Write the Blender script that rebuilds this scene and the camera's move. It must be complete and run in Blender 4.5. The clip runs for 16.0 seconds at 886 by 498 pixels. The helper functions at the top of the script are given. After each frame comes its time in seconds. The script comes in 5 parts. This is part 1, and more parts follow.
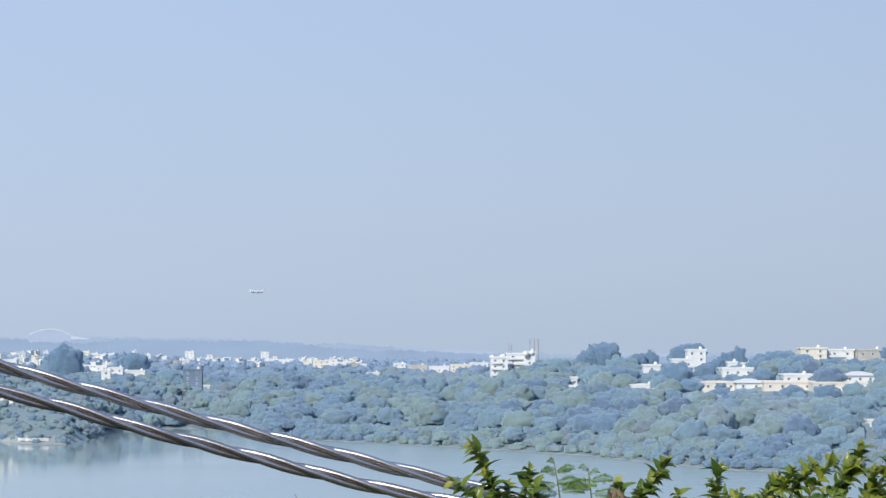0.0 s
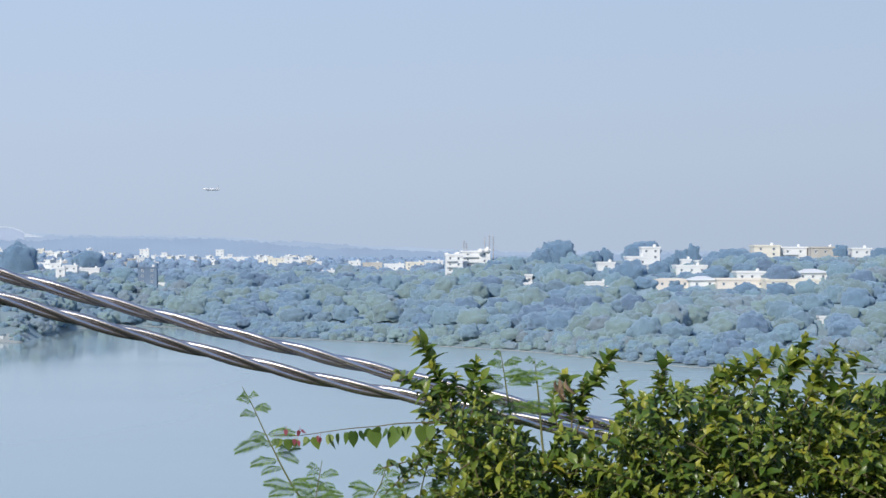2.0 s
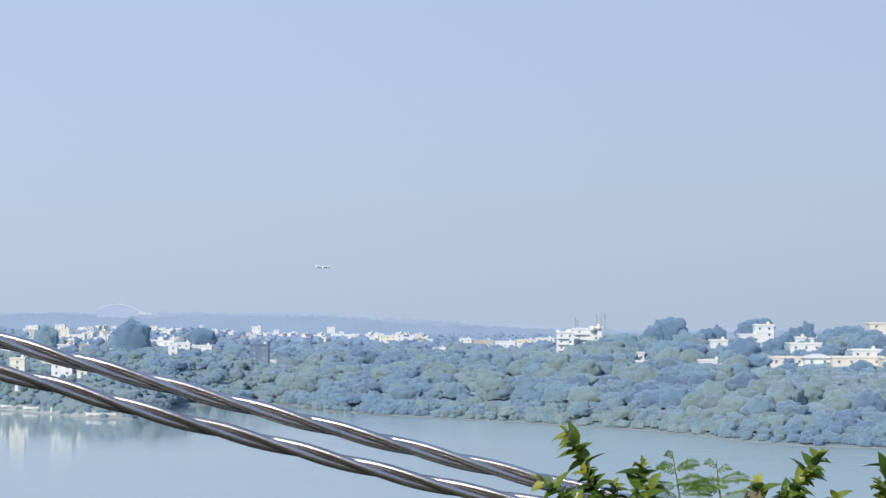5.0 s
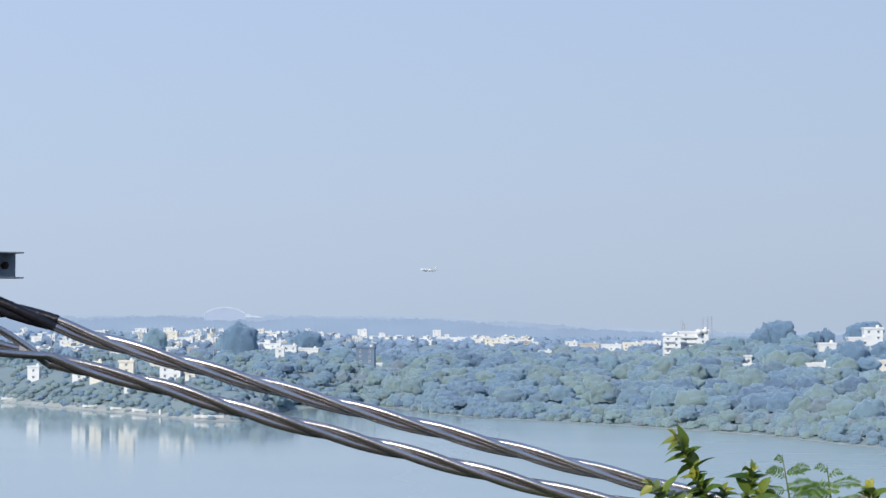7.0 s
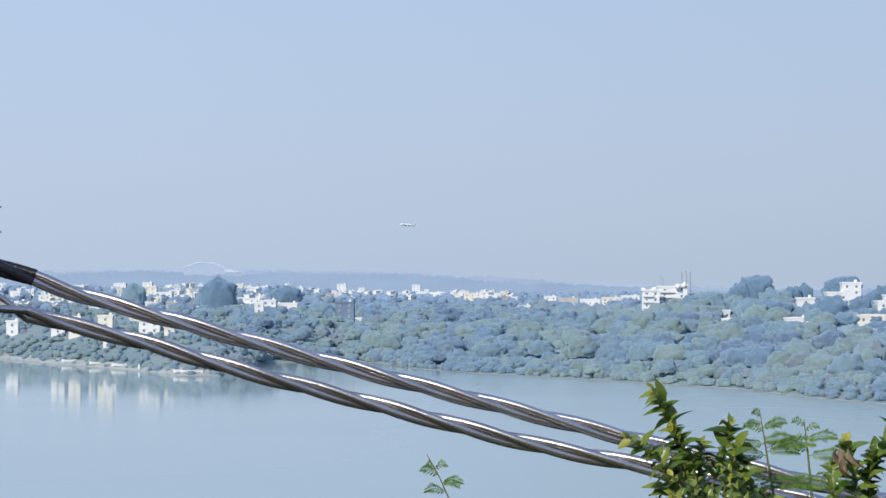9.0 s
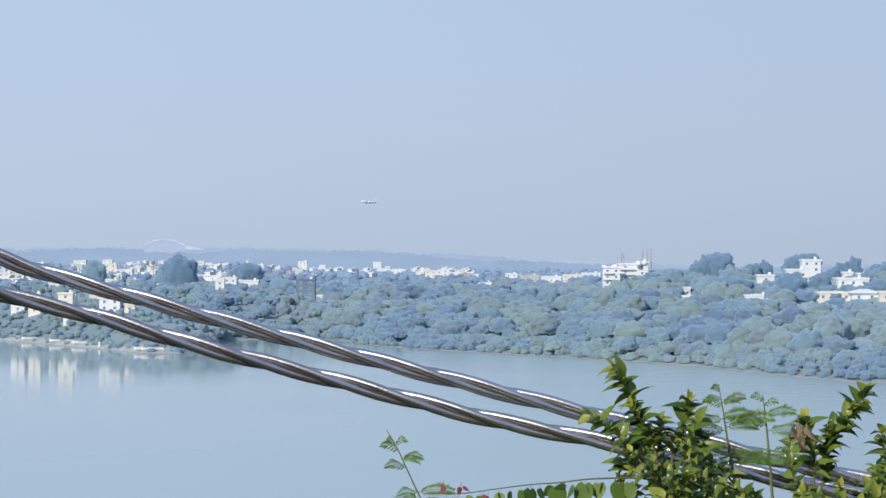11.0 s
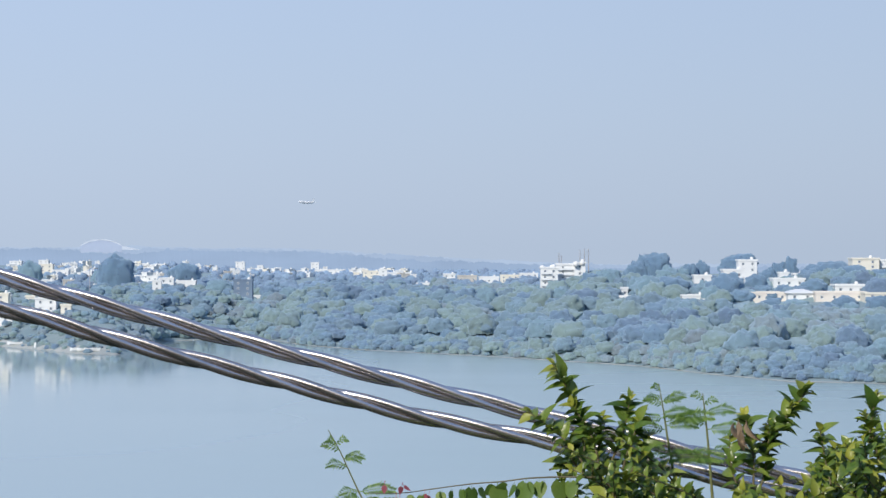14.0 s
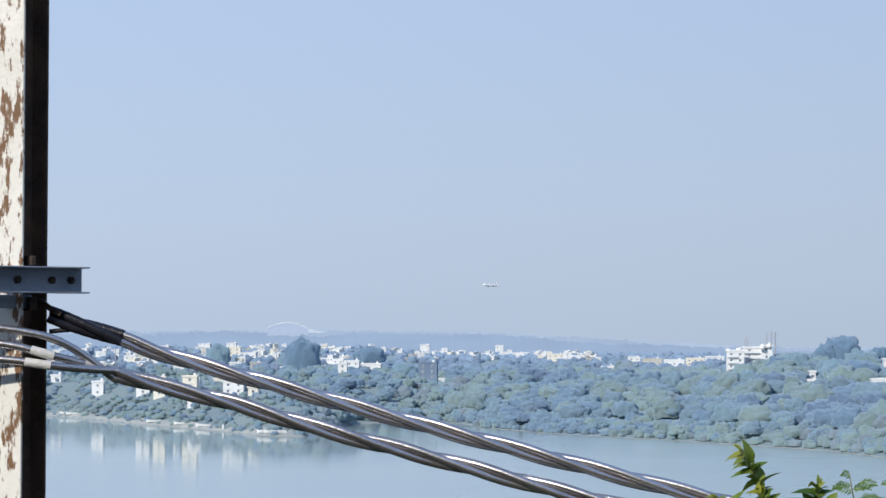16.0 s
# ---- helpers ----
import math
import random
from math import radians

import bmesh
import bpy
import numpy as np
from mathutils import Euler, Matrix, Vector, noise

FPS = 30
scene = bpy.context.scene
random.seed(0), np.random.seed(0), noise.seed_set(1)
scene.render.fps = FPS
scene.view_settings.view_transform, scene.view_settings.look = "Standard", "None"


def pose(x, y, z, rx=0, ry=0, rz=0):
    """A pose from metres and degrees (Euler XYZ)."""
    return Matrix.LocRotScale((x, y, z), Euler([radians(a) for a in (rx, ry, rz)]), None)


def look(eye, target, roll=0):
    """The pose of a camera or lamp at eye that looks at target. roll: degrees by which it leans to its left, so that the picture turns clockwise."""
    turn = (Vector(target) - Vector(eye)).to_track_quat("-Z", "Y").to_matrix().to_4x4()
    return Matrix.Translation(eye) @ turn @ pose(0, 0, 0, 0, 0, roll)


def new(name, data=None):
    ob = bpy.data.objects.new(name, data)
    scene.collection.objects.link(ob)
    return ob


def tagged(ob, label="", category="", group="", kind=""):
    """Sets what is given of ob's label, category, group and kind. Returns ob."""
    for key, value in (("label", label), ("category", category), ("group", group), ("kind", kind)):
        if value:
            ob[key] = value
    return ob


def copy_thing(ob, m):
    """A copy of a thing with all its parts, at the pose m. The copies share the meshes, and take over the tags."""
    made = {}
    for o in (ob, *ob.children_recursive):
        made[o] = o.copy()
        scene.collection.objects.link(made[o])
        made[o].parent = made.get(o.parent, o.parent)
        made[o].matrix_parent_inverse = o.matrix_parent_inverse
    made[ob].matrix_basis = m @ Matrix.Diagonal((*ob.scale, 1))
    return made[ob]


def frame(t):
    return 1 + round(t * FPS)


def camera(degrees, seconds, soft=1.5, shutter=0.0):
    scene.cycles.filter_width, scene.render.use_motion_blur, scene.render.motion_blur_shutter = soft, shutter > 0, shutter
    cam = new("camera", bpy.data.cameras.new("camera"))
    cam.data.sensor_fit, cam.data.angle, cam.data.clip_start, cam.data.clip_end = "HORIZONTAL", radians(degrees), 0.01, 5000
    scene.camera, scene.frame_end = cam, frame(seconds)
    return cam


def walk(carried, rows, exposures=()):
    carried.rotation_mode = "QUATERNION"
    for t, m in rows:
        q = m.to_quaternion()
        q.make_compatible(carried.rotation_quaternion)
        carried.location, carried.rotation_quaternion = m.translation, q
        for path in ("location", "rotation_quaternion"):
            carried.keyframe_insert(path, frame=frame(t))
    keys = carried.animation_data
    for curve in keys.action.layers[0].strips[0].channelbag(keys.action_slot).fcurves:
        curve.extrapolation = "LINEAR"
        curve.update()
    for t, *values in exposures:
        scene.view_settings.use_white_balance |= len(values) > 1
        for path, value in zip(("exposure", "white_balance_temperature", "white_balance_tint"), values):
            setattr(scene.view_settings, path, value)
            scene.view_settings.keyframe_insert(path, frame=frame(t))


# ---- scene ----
cam = camera(24.01, 16.0, soft=1.5)

# seconds, place, turn to the right, tilt upwards
PATH = [
    (0, 0.012, -2.203, 40.070, 1.871, 2.449),
    (0.5, 0.019, -2.203, 40.065, 1.882, 1.693),
    (1, 0.040, -2.203, 40.056, 1.899, 0.266),
    (1.5, 0.045, -2.203, 40.049, 2.401, -1.106),
    (2, 0.050, -2.203, 40.049, 3.104, -0.360),
    (2.5, 0.020, -0.632, 40.029, 2.509, 0.546),
    (3, 0.013, 0.000, 40.010, 1.336, 1.519),
    (3.5, 0.009, 0.000, 40.011, 0.372, 1.804),
    (5.8, 0.003, 0.000, 40.010, -0.238, 1.753),
    (6, 0.002, 0.000, 40.012, -0.558, 1.780),
    (6.5, -0.003, 0.000, 40.011, -2.076, 1.960),
    (7, -0.004, 0.000, 40.011, -2.844, 1.851),
    (7.5, -0.005, 0.000, 40.011, -2.994, 1.390),
    (8, -0.002, 0.000, 40.009, -3.180, 1.290),
    (8.5, -0.002, 0.000, 40.010, -2.357, 1.131),
    (9, -0.001, 0.000, 40.009, -2.274, 0.608),
    (9.2, -0.001, 0.000, 40.008, -2.290, 0.587),
    (11.3, 0.004, 0.000, 40.004, -0.987, -0.374),
    (11.5, 0.005, 0.000, 40.004, -0.903, -0.705),
    (12, 0.000, 0.000, 40.000, -1.061, -1.465),
    (12.5, -0.000, 0.000, 40.001, 0.001, -2.034),
    (13, -0.002, 0.000, 40.001, 0.420, -2.034),
    (13.5, -0.007, 0.000, 40.002, 0.826, -0.599),
    (14, -0.010, 0.000, 40.001, 0.504, -0.010),
    (14.5, -0.020, 0.000, 40.000, -2.101, 0.529),
    (15, -0.026, 0.000, 40.004, -3.560, 1.048),
    (15.5, -0.027, 0.000, 40.004, -4.295, 1.513),
    (16, -0.011, 0.000, 40.009, -4.558, 2.270),
]
walk(cam, [(t, pose(x, y, z, 90 + tilt, 0, -turn)) for t, x, y, z, turn, tilt in PATH])

# ---------------------------------------------------------------- light
SUN_AZ, SUN_EL = radians(-150), radians(31)   # clockwise from +Y, above the horizon
sun_way = Vector((math.sin(SUN_AZ) * math.cos(SUN_EL), math.cos(SUN_AZ) * math.cos(SUN_EL), math.sin(SUN_EL)))
sun = new("sun", bpy.data.lights.new("sun", "SUN"))
sun.data.energy, sun.data.angle, sun.data.color = 3.5, radians(1.2), (1.0, 0.94, 0.84)
sun.matrix_world = look(sun_way * 100, (0, 0, 0))

world = bpy.data.worlds.new("hazy_sky")
scene.world = world
world.use_nodes = True
wn, wl = world.node_tree.nodes, world.node_tree.links
wn.clear()
sky = wn.new("ShaderNodeTexSky")
sky.sky_type, sky.sun_disc = "NISHITA", False
sky.sun_elevation, sky.sun_rotation = SUN_EL, SUN_AZ
sky.air_density, sky.dust_density, sky.ozone_density = 1.2, 1.5, 3.0
coord = wn.new("ShaderNodeTexCoord")
sep = wn.new("ShaderNodeSeparateXYZ")
wl.new(coord.outputs["Generated"], sep.inputs[0])
ramp = wn.new("ShaderNodeValToRGB")          # hazy air: pale near the horizon, bluer above
ramp.color_ramp.elements[0].position, ramp.color_ramp.elements[0].color = 0.0, (0.490, 0.595, 0.765, 1)
ramp.color_ramp.elements[1].position, ramp.color_ramp.elements[1].color = 0.8, (0.20, 0.34, 0.66, 1)
e = ramp.color_ramp.elements.new(0.16)
e.color = (0.465, 0.590, 0.825, 1)
wl.new(sep.outputs["Z"], ramp.inputs[0])
side = wn.new("ShaderNodeMath")               # paler towards the sun's side
side.operation, side.inputs[1].default_value, side.inputs[2].default_value = "MULTIPLY_ADD", -2.2, 9.95
wl.new(sep.outputs["X"], side.inputs[0])
lift = wn.new("ShaderNodeVectorMath")
lift.operation = "SCALE"
wl.new(side.outputs[0], lift.inputs["Scale"])
wl.new(ramp.outputs[0], lift.inputs[0])
air = wn.new("ShaderNodeMix")
air.data_type, air.inputs["Factor"].default_value = "RGBA", 0.88
wl.new(sky.outputs[0], air.inputs[6])
wl.new(lift.outputs[0], air.inputs[7])
bg = wn.new("ShaderNodeBackground")
bg.inputs["Strength"].default_value = 0.1
wl.new(air.outputs[2], bg.inputs["Color"])
wl.new(bg.outputs[0], wn.new("ShaderNodeOutputWorld").inputs["Surface"])


# ---------------------------------------------------------------- materials
def surface(name, c1, c2, rough=0.7, metal=0.0, scale=3.0, fine=30.0, bump=0.15, spec=0.5, sheen=0.0, vary=0.0,
            island=False, translucent=0.0, stretch=(1, 1, 1), fine_amount=0.35):
    """A surface of two colours mixed at two scales, with fine relief."""
    m = bpy.data.materials.new(name)
    m.use_nodes = True
    n, l = m.node_tree.nodes, m.node_tree.links
    p = n["Principled BSDF"]
    p.inputs["Roughness"].default_value, p.inputs["Metallic"].default_value = rough, metal
    p.inputs["Specular IOR Level"].default_value = spec
    # bluish sheen stands in for haze over far surfaces
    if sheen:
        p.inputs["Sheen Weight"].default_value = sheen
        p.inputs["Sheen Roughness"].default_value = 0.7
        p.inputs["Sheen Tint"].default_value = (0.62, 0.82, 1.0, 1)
    tc = n.new("ShaderNodeTexCoord")
    mp = n.new("ShaderNodeMapping")
    mp.inputs["Scale"].default_value = stretch
    l.new(tc.outputs["Object"], mp.inputs[0])
    big, small = n.new("ShaderNodeTexNoise"), n.new("ShaderNodeTexNoise")
    for t, s in ((big, scale), (small, fine)):
        t.inputs["Scale"].default_value, t.inputs["Detail"].default_value = s, 4
        l.new(mp.outputs[0], t.inputs["Vector"])
    add = n.new("ShaderNodeMath")
    add.operation = "MULTIPLY_ADD"
    add.inputs[1].default_value = fine_amount
    l.new(small.outputs[0], add.inputs[0])
    l.new(big.outputs[0], add.inputs[2])
    rp = n.new("ShaderNodeMapRange")
    rp.inputs[1].default_value, rp.inputs[2].default_value = 0.4, 0.85
    l.new(add.outputs[0], rp.inputs[0])
    mix = n.new("ShaderNodeMix")
    mix.data_type = "RGBA"
    mix.inputs[6].default_value, mix.inputs[7].default_value = (*c1, 1), (*c2, 1)
    l.new(rp.outputs[0], mix.inputs[0])
    out = mix.outputs[2]
    if vary:
        hsv = n.new("ShaderNodeHueSaturation")
        src = n.new("ShaderNodeNewGeometry").outputs["Random Per Island"] if island else n.new("ShaderNodeObjectInfo").outputs["Random"]
        vr = n.new("ShaderNodeMapRange")
        vr.inputs[3].default_value, vr.inputs[4].default_value = 1 - vary, 1 + vary
        l.new(src, vr.inputs[0])
        l.new(vr.outputs[0], hsv.inputs["Value"])
        hr = n.new("ShaderNodeMapRange")
        hr.inputs[3].default_value, hr.inputs[4].default_value = 0.5 + vary * 0.06, 0.5 - vary * 0.06
        l.new(src, hr.inputs[0])
        l.new(hr.outputs[0], hsv.inputs["Hue"])
        l.new(out, hsv.inputs["Color"])
        out = hsv.outputs[0]
    l.new(out, p.inputs["Base Color"])
    if bump:
        b = n.new("ShaderNodeBump")
        b.inputs["Strength"].default_value = bump
        b.inputs["Distance"].default_value = 0.02
        l.new(small.outputs[0], b.inputs["Height"])
        l.new(b.outputs[0], p.inputs["Normal"])
    if translucent:
        tr = n.new("ShaderNodeBsdfTranslucent")
        l.new(out, tr.inputs["Color"])
        ms = n.new("ShaderNodeMixShader")
        ms.inputs[0].default_value = translucent
        l.new(p.outputs[0], ms.inputs[1])
        l.new(tr.outputs[0], ms.inputs[2])
        l.new(ms.outputs[0], n["Material Output"].inputs["Surface"])
    return m


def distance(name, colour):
    """Plain far-off backdrop: haze put into its colour, which glows with the brightness of the air."""
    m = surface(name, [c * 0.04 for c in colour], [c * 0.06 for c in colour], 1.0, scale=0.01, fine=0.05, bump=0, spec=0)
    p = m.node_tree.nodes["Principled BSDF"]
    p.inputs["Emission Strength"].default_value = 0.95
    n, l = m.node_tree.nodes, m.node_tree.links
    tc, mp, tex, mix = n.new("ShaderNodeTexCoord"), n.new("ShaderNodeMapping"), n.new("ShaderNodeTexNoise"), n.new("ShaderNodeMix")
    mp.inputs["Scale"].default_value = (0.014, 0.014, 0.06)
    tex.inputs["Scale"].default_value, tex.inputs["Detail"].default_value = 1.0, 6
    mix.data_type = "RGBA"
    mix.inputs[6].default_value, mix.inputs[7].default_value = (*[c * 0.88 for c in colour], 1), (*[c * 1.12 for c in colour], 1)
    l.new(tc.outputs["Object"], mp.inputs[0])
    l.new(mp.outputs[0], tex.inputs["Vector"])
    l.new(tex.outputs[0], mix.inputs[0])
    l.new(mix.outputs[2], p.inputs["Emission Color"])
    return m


# the far ground's blue tint and sheen carry haze too
M_GROUND = surface("hazed_dry_grass_earth", (0.125, 0.185, 0.200), (0.205, 0.240, 0.215), 1.0, scale=0.02, fine=0.25, bump=0.3, spec=0.2, sheen=0.3)
M_SAND = surface("pale_shore_sand", (0.30, 0.33, 0.32), (0.46, 0.47, 0.44), 0.95, scale=0.05, fine=0.6, bump=0.2, spec=0.2)
# far foliage: haze is put into the blue base colours and the sheen
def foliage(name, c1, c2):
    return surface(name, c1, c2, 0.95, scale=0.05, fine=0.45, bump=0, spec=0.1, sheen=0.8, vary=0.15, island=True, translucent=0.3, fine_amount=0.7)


M_WOOD = [foliage("hazed_green_foliage", (0.176, 0.277, 0.367), (0.203, 0.304, 0.372)),
          foliage("hazed_olive_foliage", (0.216, 0.310, 0.326), (0.248, 0.338, 0.326)),
          foliage("hazed_dark_foliage", (0.140, 0.230, 0.349), (0.167, 0.257, 0.363)),
          foliage("hazed_brownish_foliage", (0.216, 0.284, 0.339), (0.248, 0.306, 0.339)),
          foliage("hazed_distant_foliage", (0.211, 0.310, 0.446), (0.243, 0.338, 0.465)),
          foliage("hazed_farthest_foliage", (0.270, 0.378, 0.539), (0.302, 0.405, 0.558))]
M_TALL = foliage("hazed_dark_tree_foliage", (0.113, 0.194, 0.312), (0.140, 0.221, 0.330))
M_BARK_FAR = surface("grey_bark", (0.14, 0.12, 0.10), (0.22, 0.19, 0.16), 0.95, scale=0.5, fine=4, bump=0.3)
M_WHITE = surface("white_wash", (0.70, 0.72, 0.73), (0.78, 0.79, 0.79), 0.85, scale=0.12, fine=1.2, bump=0.1, spec=0.3)
M_CREAM = surface("cream_paint", (0.70, 0.67, 0.58), (0.78, 0.75, 0.67), 0.85, scale=0.12, fine=1.2, bump=0.1, spec=0.3)
M_PINK = surface("pinkish_plaster", (0.68, 0.63, 0.57), (0.77, 0.72, 0.66), 0.9, scale=0.08, fine=0.9, bump=0.1, spec=0.3)
M_BLUEGREY = surface("blue_grey_paint", (0.14, 0.20, 0.29), (0.20, 0.27, 0.36), 0.8, scale=0.1, fine=1.0, bump=0.1, spec=0.3)
# far hall: haze put into both colours, the arch's shade into the front
M_HALL = surface("hazed_pale_hall_sheeting", (0.52, 0.58, 0.66), (0.60, 0.65, 0.72), 0.8, scale=0.1, fine=1.0, bump=0.1, spec=0.3)
M_HALL_FRONT = surface("hazed_shaded_hall_front", (0.40, 0.47, 0.60), (0.44, 0.51, 0.63), 0.8, scale=0.1, fine=1.0, bump=0.1, spec=0.3)
M_CONCRETE = surface("weathered_concrete", (0.42, 0.41, 0.39), (0.56, 0.54, 0.50), 0.9, scale=0.15, fine=1.5, bump=0.2, spec=0.3)
M_PANE = surface("dark_window_glass", (0.10, 0.14, 0.19), (0.16, 0.20, 0.25), 0.3, scale=0.3, fine=2, bump=0)
M_TANK = surface("tank_plastic", (0.70, 0.70, 0.68), (0.80, 0.80, 0.78), 0.5, scale=0.5, fine=5, bump=0.05)
M_STEEL_FAR = surface("galvanised_mast_steel", (0.35, 0.36, 0.38), (0.5, 0.5, 0.52), 0.5, metal=0.6, scale=0.5, fine=5, bump=0)
# haze painted as colour and glow, paler from ridge to ridge
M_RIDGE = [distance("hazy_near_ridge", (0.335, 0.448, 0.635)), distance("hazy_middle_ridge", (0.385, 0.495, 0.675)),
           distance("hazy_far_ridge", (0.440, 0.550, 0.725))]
M_AIRLINER = surface("white_aircraft_paint", (0.78, 0.79, 0.80), (0.84, 0.84, 0.84), 0.3, scale=0.2, fine=3, bump=0)
M_ENGINE = surface("grey_engine_metal", (0.45, 0.46, 0.48), (0.55, 0.55, 0.56), 0.35, metal=0.7, scale=0.5, fine=5, bump=0)
M_CABLE = surface("grey_weathered_cable_sheath", (0.46, 0.428, 0.425), (0.68, 0.64, 0.63), 0.25, metal=0.92, scale=5, fine=70, bump=0.08, spec=0.6)
M_TAPE = surface("black_insulating_tape", (0.008, 0.008, 0.012), (0.016, 0.016, 0.024), 0.34, scale=20, fine=60, bump=0.15)
M_TAPE_WHITE = surface("pale_grey_binding_tape", (0.55, 0.54, 0.52), (0.72, 0.70, 0.68), 0.6, scale=30, fine=120, bump=0.4)
M_GALV = surface("galvanised_steel", (0.20, 0.25, 0.33), (0.30, 0.35, 0.43), 0.5, metal=0.3, scale=9, fine=90, bump=0.15)
M_BOLT = surface("dark_rusty_bolt", (0.03, 0.025, 0.022), (0.08, 0.05, 0.035), 0.7, metal=0.3, scale=30, fine=150, bump=0.4)
M_STEM = surface("green_brown_stem", (0.10, 0.085, 0.045), (0.16, 0.14, 0.07), 0.8, scale=8, fine=60, bump=0.3)
M_STEM_GREEN = surface("green_stem", (0.12, 0.15, 0.05), (0.19, 0.20, 0.08), 0.6, scale=8, fine=60, bump=0.2)
M_BARK = surface("brown_shrub_bark", (0.09, 0.07, 0.05), (0.18, 0.14, 0.10), 0.95, scale=6, fine=50, bump=0.6)
M_LEAF = surface("glossy_shrub_leaf", (0.075, 0.155, 0.022), (0.225, 0.295, 0.055), 0.30, scale=10, fine=70, bump=0.12, vary=0.45, translucent=0.30)
M_LEAF_JOINED = surface("glossy_shrub_leaf_mass", (0.075, 0.155, 0.022), (0.225, 0.295, 0.055), 0.30, scale=10, fine=70, bump=0.12, vary=0.45, island=True, translucent=0.30)
M_LEAF_YOUNG = surface("yellow_green_young_leaf", (0.22, 0.27, 0.028), (0.36, 0.38, 0.055), 0.42, scale=10, fine=70, bump=0.1, vary=0.3, island=True, translucent=0.35)
M_HEART = surface("heart_vine_leaf", (0.12, 0.21, 0.035), (0.19, 0.28, 0.055), 0.45, scale=12, fine=80, bump=0.15, vary=0.3, translucent=0.35)
M_FEATHER = surface("feathery_leaflet", (0.17, 0.31, 0.07), (0.24, 0.38, 0.10), 0.6, scale=12, fine=80, bump=0, vary=0.3, island=True, translucent=0.45)
M_BRACT = surface("crimson_bract", (0.30, 0.05, 0.08), (0.45, 0.16, 0.17), 0.6, scale=20, fine=90, bump=0.1, translucent=0.3)
M_DRYLEAF = surface("dry_brown_leaf", (0.20, 0.14, 0.09), (0.33, 0.25, 0.17), 0.9, scale=20, fine=90, bump=0.3, translucent=0.15)
M_PLASTER = surface("grey_brown_wall_plaster", (0.10, 0.092, 0.085), (0.16, 0.148, 0.135), 0.95, scale=0.6, fine=9, bump=0.3)
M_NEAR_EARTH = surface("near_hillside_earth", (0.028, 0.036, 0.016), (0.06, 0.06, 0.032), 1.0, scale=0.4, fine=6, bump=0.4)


def pole_paint():
    """White paint with brown rust breaking through in flakes and runs."""
    m = surface("flaking_white_paint", (0.70, 0.68, 0.62), (0.84, 0.82, 0.76), 0.55, scale=6, fine=60, bump=0.15)
    n, l = m.node_tree.nodes, m.node_tree.links
    p = n["Principled BSDF"]
    old = p.inputs["Base Color"].links[0].from_socket
    tc = n.new("ShaderNodeTexCoord")
    mp = n.new("ShaderNodeMapping")
    mp.inputs["Scale"].default_value = (1, 1, 0.30)
    l.new(tc.outputs["Object"], mp.inputs[0])
    rust = n.new("ShaderNodeTexNoise")
    rust.inputs["Scale"].default_value, rust.inputs["Detail"].default_value = 27, 8
    rust.inputs["Roughness"].default_value = 0.68
    l.new(mp.outputs[0], rust.inputs["Vector"])
    r1 = n.new("ShaderNodeMapRange")
    r1.inputs[1].default_value, r1.inputs[2].default_value = 0.515, 0.565
    l.new(rust.outputs[0], r1.inputs[0])
    hue = n.new("ShaderNodeMix")
    hue.data_type = "RGBA"
    hue.inputs[6].default_value, hue.inputs[7].default_value = (0.26, 0.14, 0.06, 1), (0.11, 0.055, 0.03, 1)
    fine = n.new("ShaderNodeTexNoise")
    fine.inputs["Scale"].default_value = 90
    l.new(tc.outputs["Object"], fine.inputs["Vector"])
    l.new(fine.outputs[0], hue.inputs[0])
    mix = n.new("ShaderNodeMix")
    mix.data_type = "RGBA"
    l.new(r1.outputs[0], mix.inputs[0])
    l.new(old, mix.inputs[6])
    l.new(hue.outputs[2], mix.inputs[7])
    l.new(mix.outputs[2], p.inputs["Base Color"])
    return m


M_POLE = pole_paint()
M_POLE_RUST = surface("rust_brown_steel", (0.05, 0.032, 0.022), (0.15, 0.085, 0.05), 0.8, scale=9, fine=80, bump=0.4)


